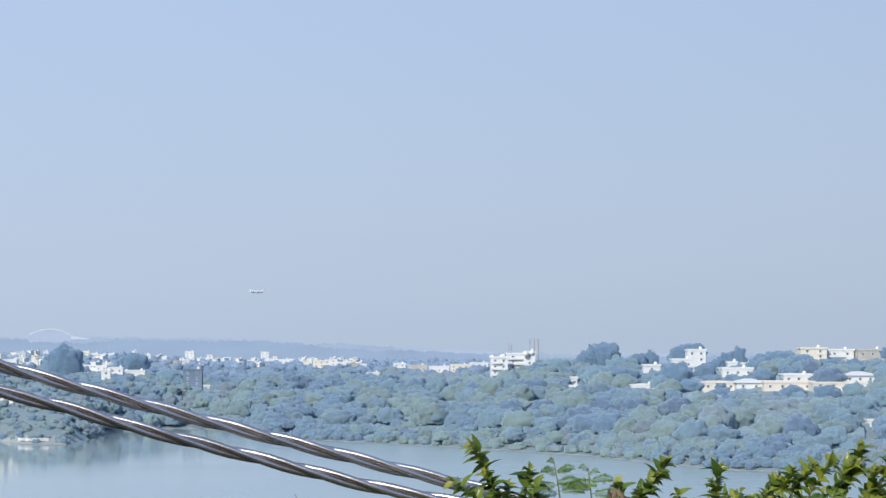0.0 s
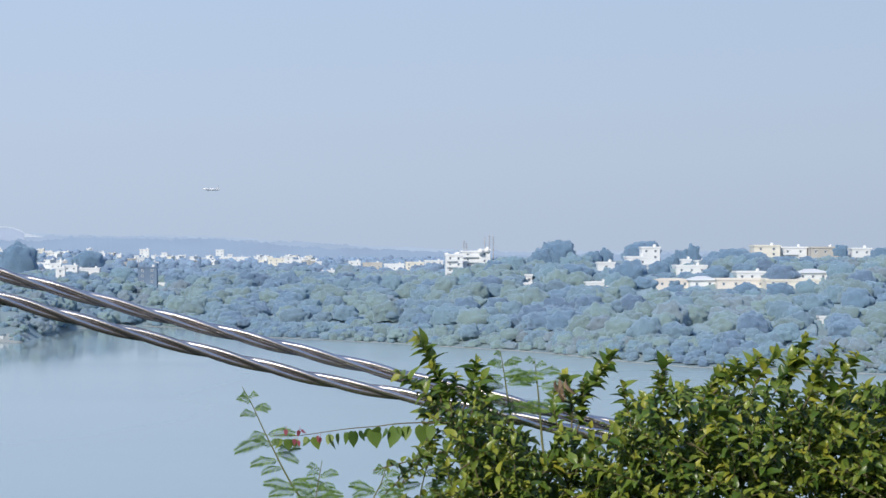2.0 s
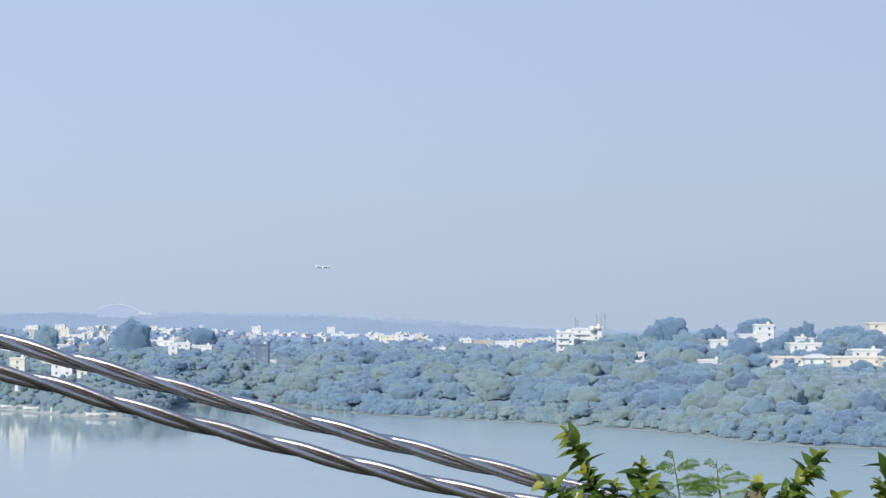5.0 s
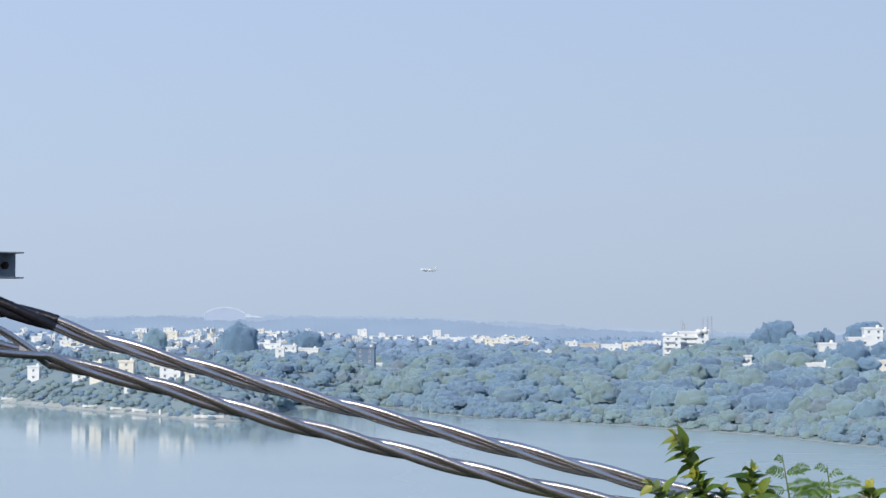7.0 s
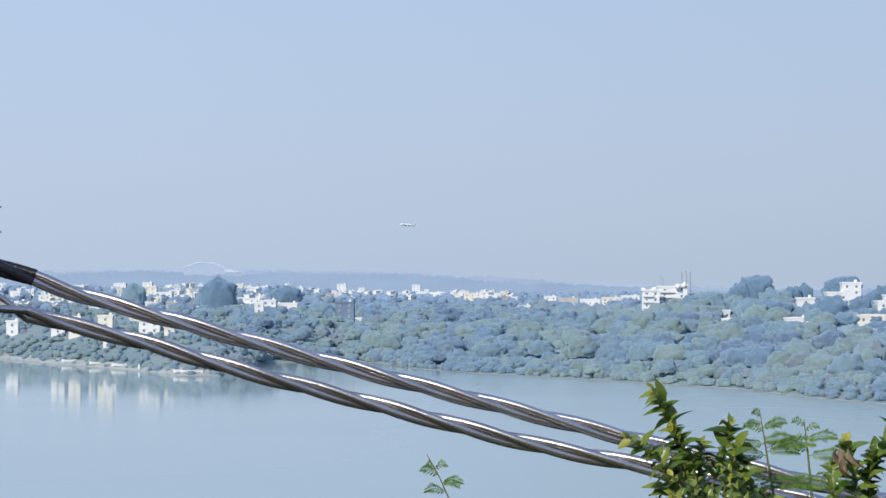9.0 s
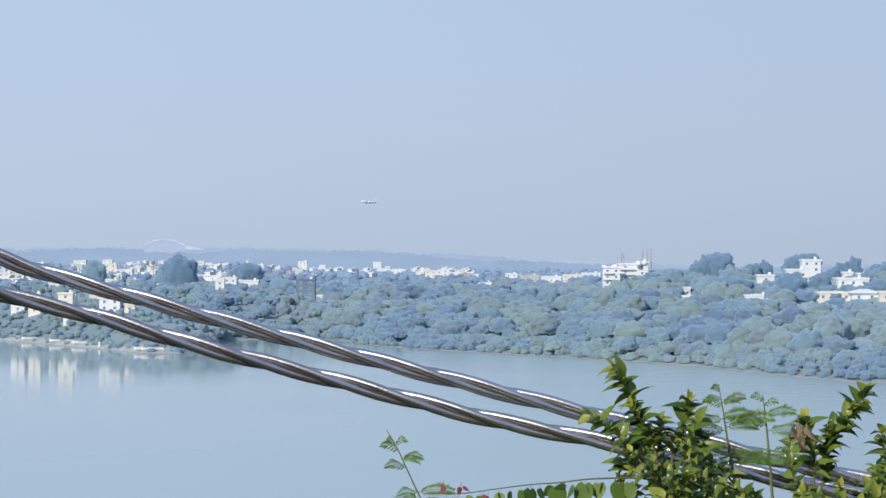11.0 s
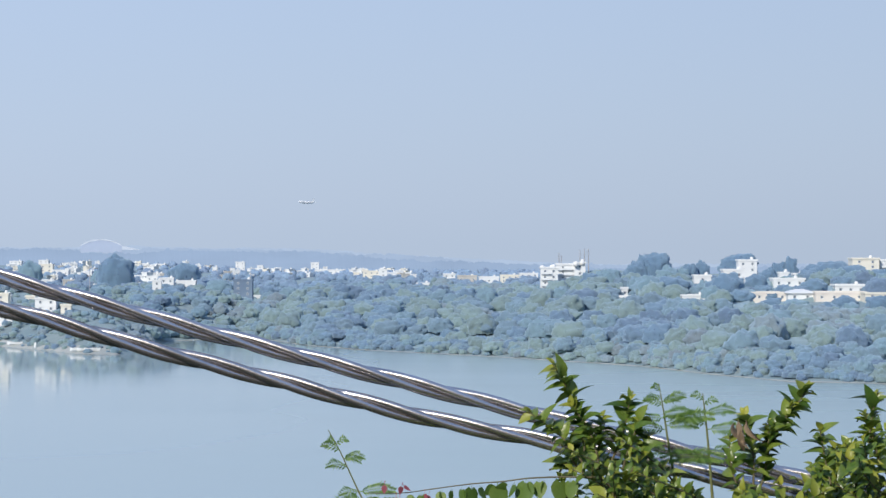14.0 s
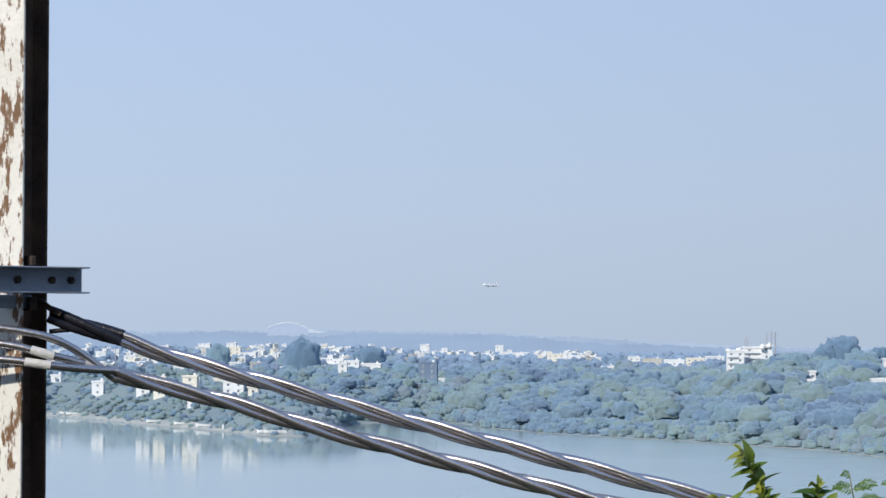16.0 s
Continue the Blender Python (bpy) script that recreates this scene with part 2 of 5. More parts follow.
def lake_water():
    m = bpy.data.materials.new("lake_water")
    m.use_nodes = True
    n, l = m.node_tree.nodes, m.node_tree.links
    p = n["Principled BSDF"]
    p.inputs["Base Color"].default_value = (0.375, 0.470, 0.460, 1)
    p.inputs["Roughness"].default_value = 0.10
    p.inputs["IOR"].default_value = 1.333
    p.inputs["Specular IOR Level"].default_value = 0.9
    tc = n.new("ShaderNodeTexCoord")
    mp = n.new("ShaderNodeMapping")
    mp.inputs["Scale"].default_value = (0.25, 1, 1)
    l.new(tc.outputs["Object"], mp.inputs[0])
    wave = n.new("ShaderNodeTexNoise")
    wave.inputs["Scale"].default_value, wave.inputs["Detail"].default_value = 0.9, 3
    l.new(mp.outputs[0], wave.inputs["Vector"])
    # calm and ruffled patches
    patch = n.new("ShaderNodeTexNoise")
    mp2 = n.new("ShaderNodeMapping")
    mp2.inputs["Scale"].default_value = (0.002, 0.012, 1)
    l.new(tc.outputs["Object"], mp2.inputs[0])
    l.new(mp2.outputs[0], patch.inputs["Vector"])
    patch.inputs["Scale"].default_value = 1.0
    rr = n.new("ShaderNodeMapRange")
    rr.inputs[1].default_value, rr.inputs[2].default_value = 0.4, 0.65
    rr.inputs[3].default_value, rr.inputs[4].default_value = 0.0, 0.03
    l.new(patch.outputs[0], rr.inputs[0])
    # sheltered bay on one side, wind-ruffled water on the other
    sp = n.new("ShaderNodeSeparateXYZ")
    l.new(tc.outputs["Object"], sp.inputs[0])
    wind = n.new("ShaderNodeMapRange")
    wind.interpolation_type = "SMOOTHSTEP"
    wind.inputs[1].default_value, wind.inputs[2].default_value = -90, 60
    wind.inputs[3].default_value, wind.inputs[4].default_value = 0.07, 0.26
    l.new(sp.outputs["X"], wind.inputs[0])
    total = n.new("ShaderNodeMath")
    l.new(rr.outputs[0], total.inputs[0])
    l.new(wind.outputs[0], total.inputs[1])
    l.new(total.outputs[0], p.inputs["Roughness"])
    b = n.new("ShaderNodeBump")
    b.inputs["Strength"].default_value, b.inputs["Distance"].default_value = 0.10, 0.02
    l.new(wave.outputs[0], b.inputs["Height"])
    l.new(b.outputs[0], p.inputs["Normal"])
    return m


M_WATER = lake_water()


# ---------------------------------------------------------------- mesh helpers
EYE_Z = 40.0


def sight(a, b, d):
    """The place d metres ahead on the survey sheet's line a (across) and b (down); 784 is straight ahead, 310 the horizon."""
    return Vector(((a - 784) / 3688 * d, d, EYE_Z + (310 - b) / 3688 * d))


def part(name, bm, material, parent=None, label="", smooth=False):
    me = bpy.data.meshes.new(name)
    bm.to_mesh(me)
    bm.free()
    if smooth:
        for f in me.polygons:
            f.use_smooth = True
    return shared(name, me, material, parent, label)


def shared(name, me, material, parent=None, label="", m=None):
    """An object on mesh data that others may use too."""
    if material and not me.materials:
        me.materials.append(material)
    ob = new(name, me)
    if parent:
        ob.parent = parent
    if m is not None:
        ob.matrix_basis = m
    if label:
        tagged(ob, label)
    return ob


def thing(name, m, label, category, group=""):
    ob = new(name)
    ob.empty_display_size = 0.2
    ob.matrix_basis = m
    return tagged(ob, label, category, group)


def mesh_from(name, verts, faces):
    """Mesh from arrays of places and equal-sided faces."""
    verts, faces = np.asarray(verts, dtype=np.float32), np.asarray(faces, dtype=np.int32)
    k = faces.shape[1]
    me = bpy.data.meshes.new(name)
    me.vertices.add(len(verts))
    me.vertices.foreach_set("co", verts.ravel())
    me.loops.add(faces.size)
    me.loops.foreach_set("vertex_index", faces.ravel())
    me.polygons.add(len(faces))
    me.polygons.foreach_set("loop_start", np.arange(0, faces.size, k, dtype=np.int32))
    me.update(calc_edges=True)
    return me


def box(bm, x0, x1, y0, y1, z0, z1, bevel=0.0):
    vs = [bm.verts.new(p) for p in ((x0, y0, z0), (x1, y0, z0), (x1, y1, z0), (x0, y1, z0), (x0, y0, z1), (x1, y0, z1), (x1, y1, z1), (x0, y1, z1))]
    fs = [bm.faces.new([vs[i] for i in q]) for q in ((3, 2, 1, 0), (4, 5, 6, 7), (0, 1, 5, 4), (1, 2, 6, 5), (2, 3, 7, 6), (3, 0, 4, 7))]
    if bevel:
        bmesh.ops.bevel(bm, geom=list({e for f in fs for e in f.edges}), offset=bevel, segments=1, affect="EDGES")


def turned(bm, profile, sides=16, m=None):
    """A closed form turned about z from (radius, height) pairs."""
    rings = []
    for r, z in profile:
        rings.append([bm.verts.new((m or Matrix()) @ Vector((r * math.cos(2 * math.pi * i / sides), r * math.sin(2 * math.pi * i / sides), z))) for i in range(sides)])
    for r0, r1 in zip(rings, rings[1:]):
        for i in range(sides):
            bm.faces.new((r0[i], r0[(i + 1) % sides], r1[(i + 1) % sides], r1[i]))
    bm.faces.new(rings[0][::-1])
    bm.faces.new(rings[-1])


def tube_arrays(pts, radii, sides=8):
    """Places and quads of a tube along pts."""
    pts = np.asarray(pts, dtype=float)
    n = len(pts)
    radii = np.broadcast_to(np.asarray(radii, dtype=float), (n,))
    tan = np.gradient(pts, axis=0)
    tan /= np.linalg.norm(tan, axis=1)[:, None]
    ref = np.array([0.0, 1.0, 0.0]) if abs(tan[0, 1]) < 0.9 else np.array([1.0, 0.0, 0.0])
    u = ref[None] - tan * (tan @ ref)[:, None]
    u /= np.linalg.norm(u, axis=1)[:, None]
    w = np.cross(tan, u)
    ang = np.arange(sides) * 2 * math.pi / sides
    v = pts[:, None] + radii[:, None, None] * (np.cos(ang)[None, :, None] * u[:, None] + np.sin(ang)[None, :, None] * w[:, None])
    i, j = np.meshgrid(np.arange(n - 1), np.arange(sides), indexing="ij")
    j2 = (j + 1) % sides
    q = np.stack([i * sides + j, i * sides + j2, (i + 1) * sides + j2, (i + 1) * sides + j], -1).reshape(-1, 4)
    return v.reshape(-1, 3), q


def tube_mesh(name, pts, radii, sides=8):
    v, q = tube_arrays(pts, radii, sides)
    me = mesh_from(name, v, q)
    for f in me.polygons:
        f.use_smooth = True
    return me


def smooth_line(ctrl, n):
    """n places on a soft curve through the given ones."""
    c = np.asarray([tuple(p) for p in ctrl], dtype=float)
    c = np.concatenate([[2 * c[0] - c[1]], c, [2 * c[-1] - c[-2]]])
    out = []
    for t in np.linspace(0, len(c) - 3 - 1e-6, n):
        k, f = int(t), t - int(t)
        p0, p1, p2, p3 = c[k:k + 4]
        out.append(0.5 * (2 * p1 + (p2 - p0) * f + (2 * p0 - 5 * p1 + 4 * p2 - p3) * f * f + (3 * p1 - p0 - 3 * p2 + p3) * f ** 3))
    return np.array(out)


# ---------------------------------------------------------------- land and lake
SHORE_A = [-500, -206, -62, 102, 174, 240, 330, 450, 520, 580, 680, 780, 900, 1168, 1300, 1431, 1568, 1706, 1864, 2100, 2600]
SHORE_D = [1000, 970, 894, 824, 790, 785, 900, 930, 905, 858, 820, 797, 770, 706, 658, 625, 617, 597, 583, 570, 560]


def shore(a):
    return np.interp(a, SHORE_A, SHORE_D)


def land(x, y):
    """Height of the ground at x, y."""
    x, y = np.asarray(x, dtype=float), np.asarray(y, dtype=float)
    a = 784 + 3688 * x / np.maximum(y, 60)
    s = y - shore(a)
    tall = np.interp(a, [420, 560, 700, 950, 1030], [0.15, 0.42, 0.52, 0.62, 1.0])       # how high the wooded hill stands
    hill = np.interp(s, [-40, 0, 8, 25, 150, 300, 480, 900, 1800, 4500], [-4, 0, 1.2, 4, 15, 24.5, 26, 20, 6, -30]) * np.where(s < 0, 1, tall)
    left = np.interp(y, [0, 880, 950, 1200, 1800, 2800, 4500], [10, 11, 13, 14.5, 17.5, 19.5, -20])
    middle = np.interp(y, [0, 1000, 1200, 1500, 2000, 2800, 4500], [4, 9, 14, 14, 13, 9, -30])
    v = np.clip((a - 330) / 200, 0, 1)
    plain = (left * (1 - v) + middle * v) * np.clip(s / 75, 0, 1)
    plain = np.where(s < 0, np.maximum(s * 0.1, -4), plain + 0.02 * np.clip(s, 0, 40))
    w = np.clip((a - 420) / 160, 0, 1)
    back = np.clip((s - 330) / 250, 0, 1) * np.clip((1060 - a) / 60, 0, 1)
    w = w * (1 - back)
    far = plain * (1 - w) + hill * w
    near = np.interp(y, [-400, -30, -5, 10, 150, 190, 4900], [44, 39, 36.6, 36.4, 1.5, -4, -4])
    return np.where(y < 240, near, far)


xs = np.concatenate([[-4900, -3800, -2900, -2200, -1600, -1150, -850, -650], np.linspace(-520, 620, 230), [760, 950, 1250, 1700, 2300, 3000, 3900, 4900]])
ys = np.concatenate([[-400, -250, -150, -80, -40, -20, -10, -4, 0, 4, 8, 12, 18, 26, 40, 60, 85, 110, 135, 160, 190, 235, 245, 330, 430, 500], np.linspace(540, 1120, 150),
                     np.linspace(1150, 2000, 24), [2200, 2500, 2900, 3400, 4000, 4500, 4900]])
gx, gy = np.meshgrid(xs, ys)
gz = land(gx, gy)
rough_land = np.array([noise.noise((px * 0.02, py * 0.02, 0)) for px, py in zip(gx.ravel(), gy.ravel())]).reshape(gz.shape)
gz = gz + np.where((gz > 2) & (gy > 240), rough_land * 1.2, 0)
nx, ny = len(xs), len(ys)
i, j = np.meshgrid(np.arange(ny - 1), np.arange(nx - 1), indexing="ij")
quads = np.stack([i * nx + j, i * nx + j + 1, (i + 1) * nx + j + 1, (i + 1) * nx + j], -1).reshape(-1, 4)
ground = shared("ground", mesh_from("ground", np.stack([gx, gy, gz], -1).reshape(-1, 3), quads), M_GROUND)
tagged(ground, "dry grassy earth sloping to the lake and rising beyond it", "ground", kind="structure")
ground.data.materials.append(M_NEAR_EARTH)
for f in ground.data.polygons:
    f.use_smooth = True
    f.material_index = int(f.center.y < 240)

wx = np.array([-4900, -1500, -500, 0, 500, 1500, 4900.0])
wy = np.array([120, 300, 500, 700, 850, 1010.0])
wgx, wgy = np.meshgrid(wx, wy)
i, j = np.meshgrid(np.arange(len(wy) - 1), np.arange(len(wx) - 1), indexing="ij")
wq = np.stack([i * 7 + j, i * 7 + j + 1, (i + 1) * 7 + j + 1, (i + 1) * 7 + j], -1).reshape(-1, 4)
water = shared("water", mesh_from("water", np.stack([wgx, wgy, wgx * 0], -1).reshape(-1, 3), wq), M_WATER)
tagged(water, "calm hazy blue lake water with faint ripples", "lake", kind="structure")

# plain unseen wall added behind the viewer to darken the cables' reflections
bm = bmesh.new()
box(bm, -14, 14, -5.6, -5.2, 35.5, 47.0, 0.02)
tagged(part("unseen_dark_wall", bm, M_PLASTER), "plain plastered wall, unseen, added to darken cable reflections", "wall", kind="structure")

# pale strip of sand along the far shore
aa = np.linspace(-480, 2300, 420)
dd = shore(aa)
wid = 5 + 4.5 * np.array([noise.noise((v * 0.02, 3, 0)) for v in aa])
strip_v, strip_f = [], []
for k, (a_, d_, w_) in enumerate(zip(aa, dd, np.maximum(wid, 1.2))):
    for off in (-1.0, w_ * (2.4 if a_ < 260 else 0.16)):
        px, py = (a_ - 784) / 3688 * (d_ + off), d_ + off
        strip_v.append((px, py, max(0.06, float(land(px, py)) + 0.15)))
    if k:
        strip_f.append((2 * k - 2, 2 * k, 2 * k + 1, 2 * k - 1))
beach = tagged(shared("beach", mesh_from("beach", strip_v, strip_f), M_SAND), "pale sandy strip along the far lake shore", "beach", kind="structure")

# hazy ridges behind the town
for k, (dist, top, amp) in enumerate(((2700, 3.5, 8), (3500, 0, 6), (4700, -3, 4))):
    ra = np.concatenate([np.linspace(-3200, -420, 60), np.linspace(-410, 2200, 1300), np.linspace(2210, 4600, 60)])
    v, f = [], []
    for n_, a_ in enumerate(ra):
        b_ = top + np.interp(a_, [-300, 450, 600, 720, 850, 950, 1100], [311, 310, 316, 322, 330, 335, 340]) - amp * (noise.noise((a_ * 0.006, k * 7, 0)) + 0.6 * noise.noise((a_ * 0.035, k * 5, 2)) + 0.5 * noise.noise((a_ * 0.12, k, 5)) + 0.25 * noise.noise((a_ * 0.33, k, 8)))
        hi = sight(a_, b_, dist)
        v += [hi, (hi.x, hi.y, -35.0), (hi.x, hi.y + 60, -35.0)]
        if n_:
            q = 3 * n_
            f += [(q - 3, q - 2, q + 1, q), (q, q + 2, q - 1, q - 3)]
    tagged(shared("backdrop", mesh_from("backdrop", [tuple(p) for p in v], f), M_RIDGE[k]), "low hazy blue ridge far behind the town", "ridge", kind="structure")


# ---------------------------------------------------------------- buildings over the lake
WINDOWS = {}


def window_data(w, h):
    key = (round(w, 1), round(h, 1))
    if key not in WINDOWS:
        bm = bmesh.new()
        t = 0.12
        box(bm, -w / 2, w / 2, -0.14, 0.05, h / 2 - t, h / 2)
        box(bm, -w / 2, w / 2, -0.14, 0.05, -h / 2, -h / 2 + t)
        box(bm, -w / 2, -w / 2 + t, -0.12, 0.05, -h / 2 + t, h / 2 - t)
        box(bm, w / 2 - t, w / 2, -0.12, 0.05, -h / 2 + t, h / 2 - t)
        box(bm, -w / 2 - 0.2, w / 2 + 0.2, -0.45, 0.05, h / 2 + 0.1, h / 2 + 0.2)
        frame_me = bpy.data.meshes.new("window")
        bm.to_mesh(frame_me)
        bm.free()
        bm = bmesh.new()
        box(bm, -w / 2 + t, w / 2 - t, -0.06, 0.03, -h / 2 + t, h / 2 - t)
        pane_me = bpy.data.meshes.new("pane")
        bm.to_mesh(pane_me)
        bm.free()
        WINDOWS[key] = frame_me, pane_me
    return WINDOWS[key]


def add_windows(parent, w, h0, h1, storeys, columns, front_y, ww=1.15, wh=1.15):
    """Rows of framed windows under sun shades on a front wall."""
    step = (h1 - h0) / storeys
    for s in range(storeys):
        for c in range(columns):
            x = (c + 0.5) / columns * w - w / 2
            fr, pn = window_data(ww, min(wh, step * 0.55))
            win = shared("window", fr, M_WHITE, parent, m=pose(x, front_y, h0 + (s + 0.52) * step))
            shared("pane", pn, M_PANE, win)


def house(pos, w, deep, h, storeys, wall_mat, label, yaw=0.0, tank=True, balcony=False, base=0.0, group="", columns=None, hip=False, category="house"):
    """A flat-roofed house: walls, roof slab with parapet, windows, balconies, a tank on top."""
    root = thing("house", pose(pos[0], pos[1], pos[2], 0, 0, yaw), label, category, group)
    bm = bmesh.new()
    box(bm, -w / 2, w / 2, -deep / 2, deep / 2, -3.0, h)
    for s in range(1, storeys):
        z = base + (h - base) * s / storeys
        box(bm, -w / 2 - 0.12, w / 2 + 0.12, -deep / 2 - 0.12, deep / 2 + 0.12, z - 0.12, z + 0.12)
    part("wall", bm, wall_mat, root)
    bm = bmesh.new()
    if hip:
        e = 0.9
        vs = [bm.verts.new(p) for p in ((-w / 2 - e, -deep / 2 - e, h), (w / 2 + e, -deep / 2 - e, h), (w / 2 + e, deep / 2 + e, h), (-w / 2 - e, deep / 2 + e, h))]
        up = [bm.verts.new(p) for p in ((-w / 2 - e, -deep / 2 - e, h + 0.35), (w / 2 + e, -deep / 2 - e, h + 0.35), (w / 2 + e, deep / 2 + e, h + 0.35), (-w / 2 - e, deep / 2 + e, h + 0.35))]
        ridge = [bm.verts.new((-w * 0.16, 0, h + 1.7)), bm.verts.new((w * 0.16, 0, h + 1.7))]
        bm.faces.new(vs[::-1])
        for k in range(4):
            bm.faces.new((vs[k], vs[(k + 1) % 4], up[(k + 1) % 4], up[k]))
        bm.faces.new((up[0], up[1], ridge[1], ridge[0]))
        bm.faces.new((up[2], up[3], ridge[0], ridge[1]))
        bm.faces.new((up[1], up[2], ridge[1]))
        bm.faces.new((up[3], up[0], ridge[0]))
    else:
        e, t, ph = 0.35, 0.2, 0.8
        box(bm, -w / 2 - e, w / 2 + e, -deep / 2 - e, deep / 2 + e, h + 0.003, h + 0.25)
        box(bm, -w / 2 - e, w / 2 + e, -deep / 2 - e, -deep / 2 - e + t, h + 0.25, h + ph)
        box(bm, -w / 2 - e, w / 2 + e, deep / 2 + e - t, deep / 2 + e, h + 0.25, h + ph)
        box(bm, -w / 2 - e, -w / 2 - e + t, -deep / 2 - e + t, deep / 2 + e - t, h + 0.25, h + ph)
        box(bm, w / 2 + e - t, w / 2 + e, -deep / 2 - e + t, deep / 2 + e - t, h + 0.25, h + ph)
    part("roof", bm, wall_mat if not hip else M_WHITE, root)
    cols = columns or max(1, round(w / 5.0))
    add_windows(root, w, base, h, storeys, cols, -deep / 2)
    if balcony:
        step = (h - base) / storeys
        for s in range(storeys):
            z = base + s * step
            bm = bmesh.new()
            box(bm, -w * 0.46, w * 0.12, -deep / 2 - 1.4, -deep / 2 - 0.125, z + 0.125, z + 0.3)
            box(bm, -w * 0.46, w * 0.12, -deep / 2 - 1.4, -deep / 2 - 1.25, z + 0.3, z + 1.2)
            part("balcony", bm, wall_mat, root)
    if tank and not hip:
        bm = bmesh.new()
        turned(bm, [(0.05, 0), (0.75, 0.02), (0.78, 0.3), (0.75, 1.25), (0.45, 1.6), (0.2, 1.68), (0.05, 1.7)], 12, Matrix.Translation((w * 0.28, deep * 0.1, h + 0.25)))
        part("water_tank", bm, M_TANK, root, "pale plastic roof tank", smooth=True)
    return root


KEEP_CLEAR = []      # sheet spans that taller trees in front must leave free


def build(a0, a1, b_top, b_low, d, mat, label, storeys=0, **more):
    """A house between lines a0 and a1 whose top is at b_top, standing on the land at distance d."""
    if more.get("group") == TOWN:      # far houses stand where the land comes up to their foot
        for try_d in range(int(shore((a0 + a1) / 2)) + 20, 2560, 10):
            if 310 + (EYE_Z - float(land(((a0 + a1) / 2 - 784) / 3688 * try_d, try_d))) / try_d * 3688 <= b_low + 3:
                d = try_d
                break
    w = max((a1 - a0) / 3688 * d, 2.5)
    c = sight((a0 + a1) / 2, b_top, d)
    g = float(land(c.x, c.y))
    h = max(c.z - 0.8 - g, 3.0)
    seen = (b_low - b_top) / 3688 * d
    if more.get("group") == TOWN:
        h = min(h, seen + 1.5)
    floors = storeys or max(1, round(seen / 3.2))
    KEEP_CLEAR.append((a0, a1, b_low - 0.5 * (b_low - b_top), d))
    floor_h = min(h, max(seen, 2.8))
    return house((c.x, c.y, g), w, max(min(w * 0.8, 12), 4), h, floors, mat, label, base=h - floor_h, **more)


FLATS = "white_washed flat-roofed house among trees over the lake".replace("_", "-")
GRP, TOWN = "houses on the wooded hill", "houses of the low town"
# the wooded hill
build(989, 1019, 342, 384, 985, M_WHITE, "white four-storey apartment block with deep balconies", 4, balcony=True, group=GRP, category="apartment block")
apartment = build(1016, 1062, 336, 378, 1000, M_WHITE, "white apartment block with roof tanks and masts", 4, balcony=True, group=GRP, category="apartment block")
build(1048, 1068, 333, 370, 996, M_WHITE, "narrow white stair tower of an apartment block", 3, group=GRP, category="stair tower")
build(1260, 1290, 356, 379, 900, M_WHITE, "white two-storey house with a wide slab roof", 2, group=GRP)
build(1238, 1283, 394, 406, 860, M_WHITE, "low white house half hidden in trees", 1, group=GRP)
build(1124, 1172, 393, 399, 880, M_WHITE, "long low white shed between trees", 1, group=GRP, tank=False, category="shed")
build(1132, 1143, 378, 392, 900, M_WHITE, "small white hut between trees", 1, group=GRP, tank=False, category="hut")
build(1311, 1349, 346, 361, 930, M_WHITE, "white house with a broad terrace", 1, group=GRP)
build(1338, 1371, 329, 350, 945, M_WHITE, "white upper storey house beside a spreading tree", 2, group=GRP)
build(1352, 1381, 366, 385, 900, M_WHITE, "white house crowded with tanks", 1, group=GRP)
build(1399, 1454, 367, 386, 910, M_WHITE, "wide white house with a shaded front", 1, group=GRP)
build(1411, 1428, 351, 366, 935, M_WHITE, "small white roof room among trees", 1, group=GRP)
build(1436, 1455, 353, 360, 950, M_WHITE, "white flat-roofed house behind trees", 1, group=GRP)
build(1425, 1471, 392, 414, 838, M_WHITE, "white pavilion with a low pyramid roof", 1, group=GRP, hip=True, category="pavilion")
build(1363, 1424, 400, 412, 845, M_PINK, "long pale walled terrace building", 1, group=GRP, tank=False)
build(1472, 1560, 404, 420, 835, M_PINK, "long pinkish building with a plain parapet", 1, group=GRP, tank=False)
build(1508, 1562, 386, 404, 870, M_WHITE, "white block with a battlemented parapet", 1, group=GRP)
build(1560, 1656, 402, 425, 825, M_CREAM, "long cream retaining terrace building", 2, group=GRP, tank=False)
build(1617, 1672, 380, 396, 860, M_WHITE, "white roofed hall with a finial", 1, group=GRP, hip=True)
build(1539, 1586, 326, 344, 960, M_CREAM, "cream-yellow three-storey flats on the hilltop", 2, group=GRP, category="apartment block")
build(1588, 1634, 329, 353, 965, M_WHITE, "white hilltop flats with balconies", 2, balcony=True, group=GRP, category="apartment block")
build(1641, 1693, 329, 354, 960, M_CONCRETE, "grey-white hilltop flats above the trees", 2, group=GRP, category="apartment block")
build(1717, 1752, 331, 353, 950, M_WHITE, "white hilltop flats above the trees", 2, group=GRP, category="apartment block")
build(1831, 1866, 321, 342, 920, M_WHITE, "white hilltop flats with a parapet", 2, group=GRP, category="apartment block")
build(1868, 1906, 326, 345, 925, M_WHITE, "white hilltop row of houses", 1, group=GRP)
build(1903, 1946, 323, 364, 915, M_CONCRETE, "tall grey-white hilltop flats", 3, balcony=True, group=GRP, category="apartment block")
build(1660, 1680, 484, 492, 690, M_WHITE, "small white shed in the woods", 1, group=GRP, tank=False, category="shed")
build(1352, 1360, 360, 372, 915, M_TANK, "white tank house among trees", 1, group=GRP, tank=False, category="hut")
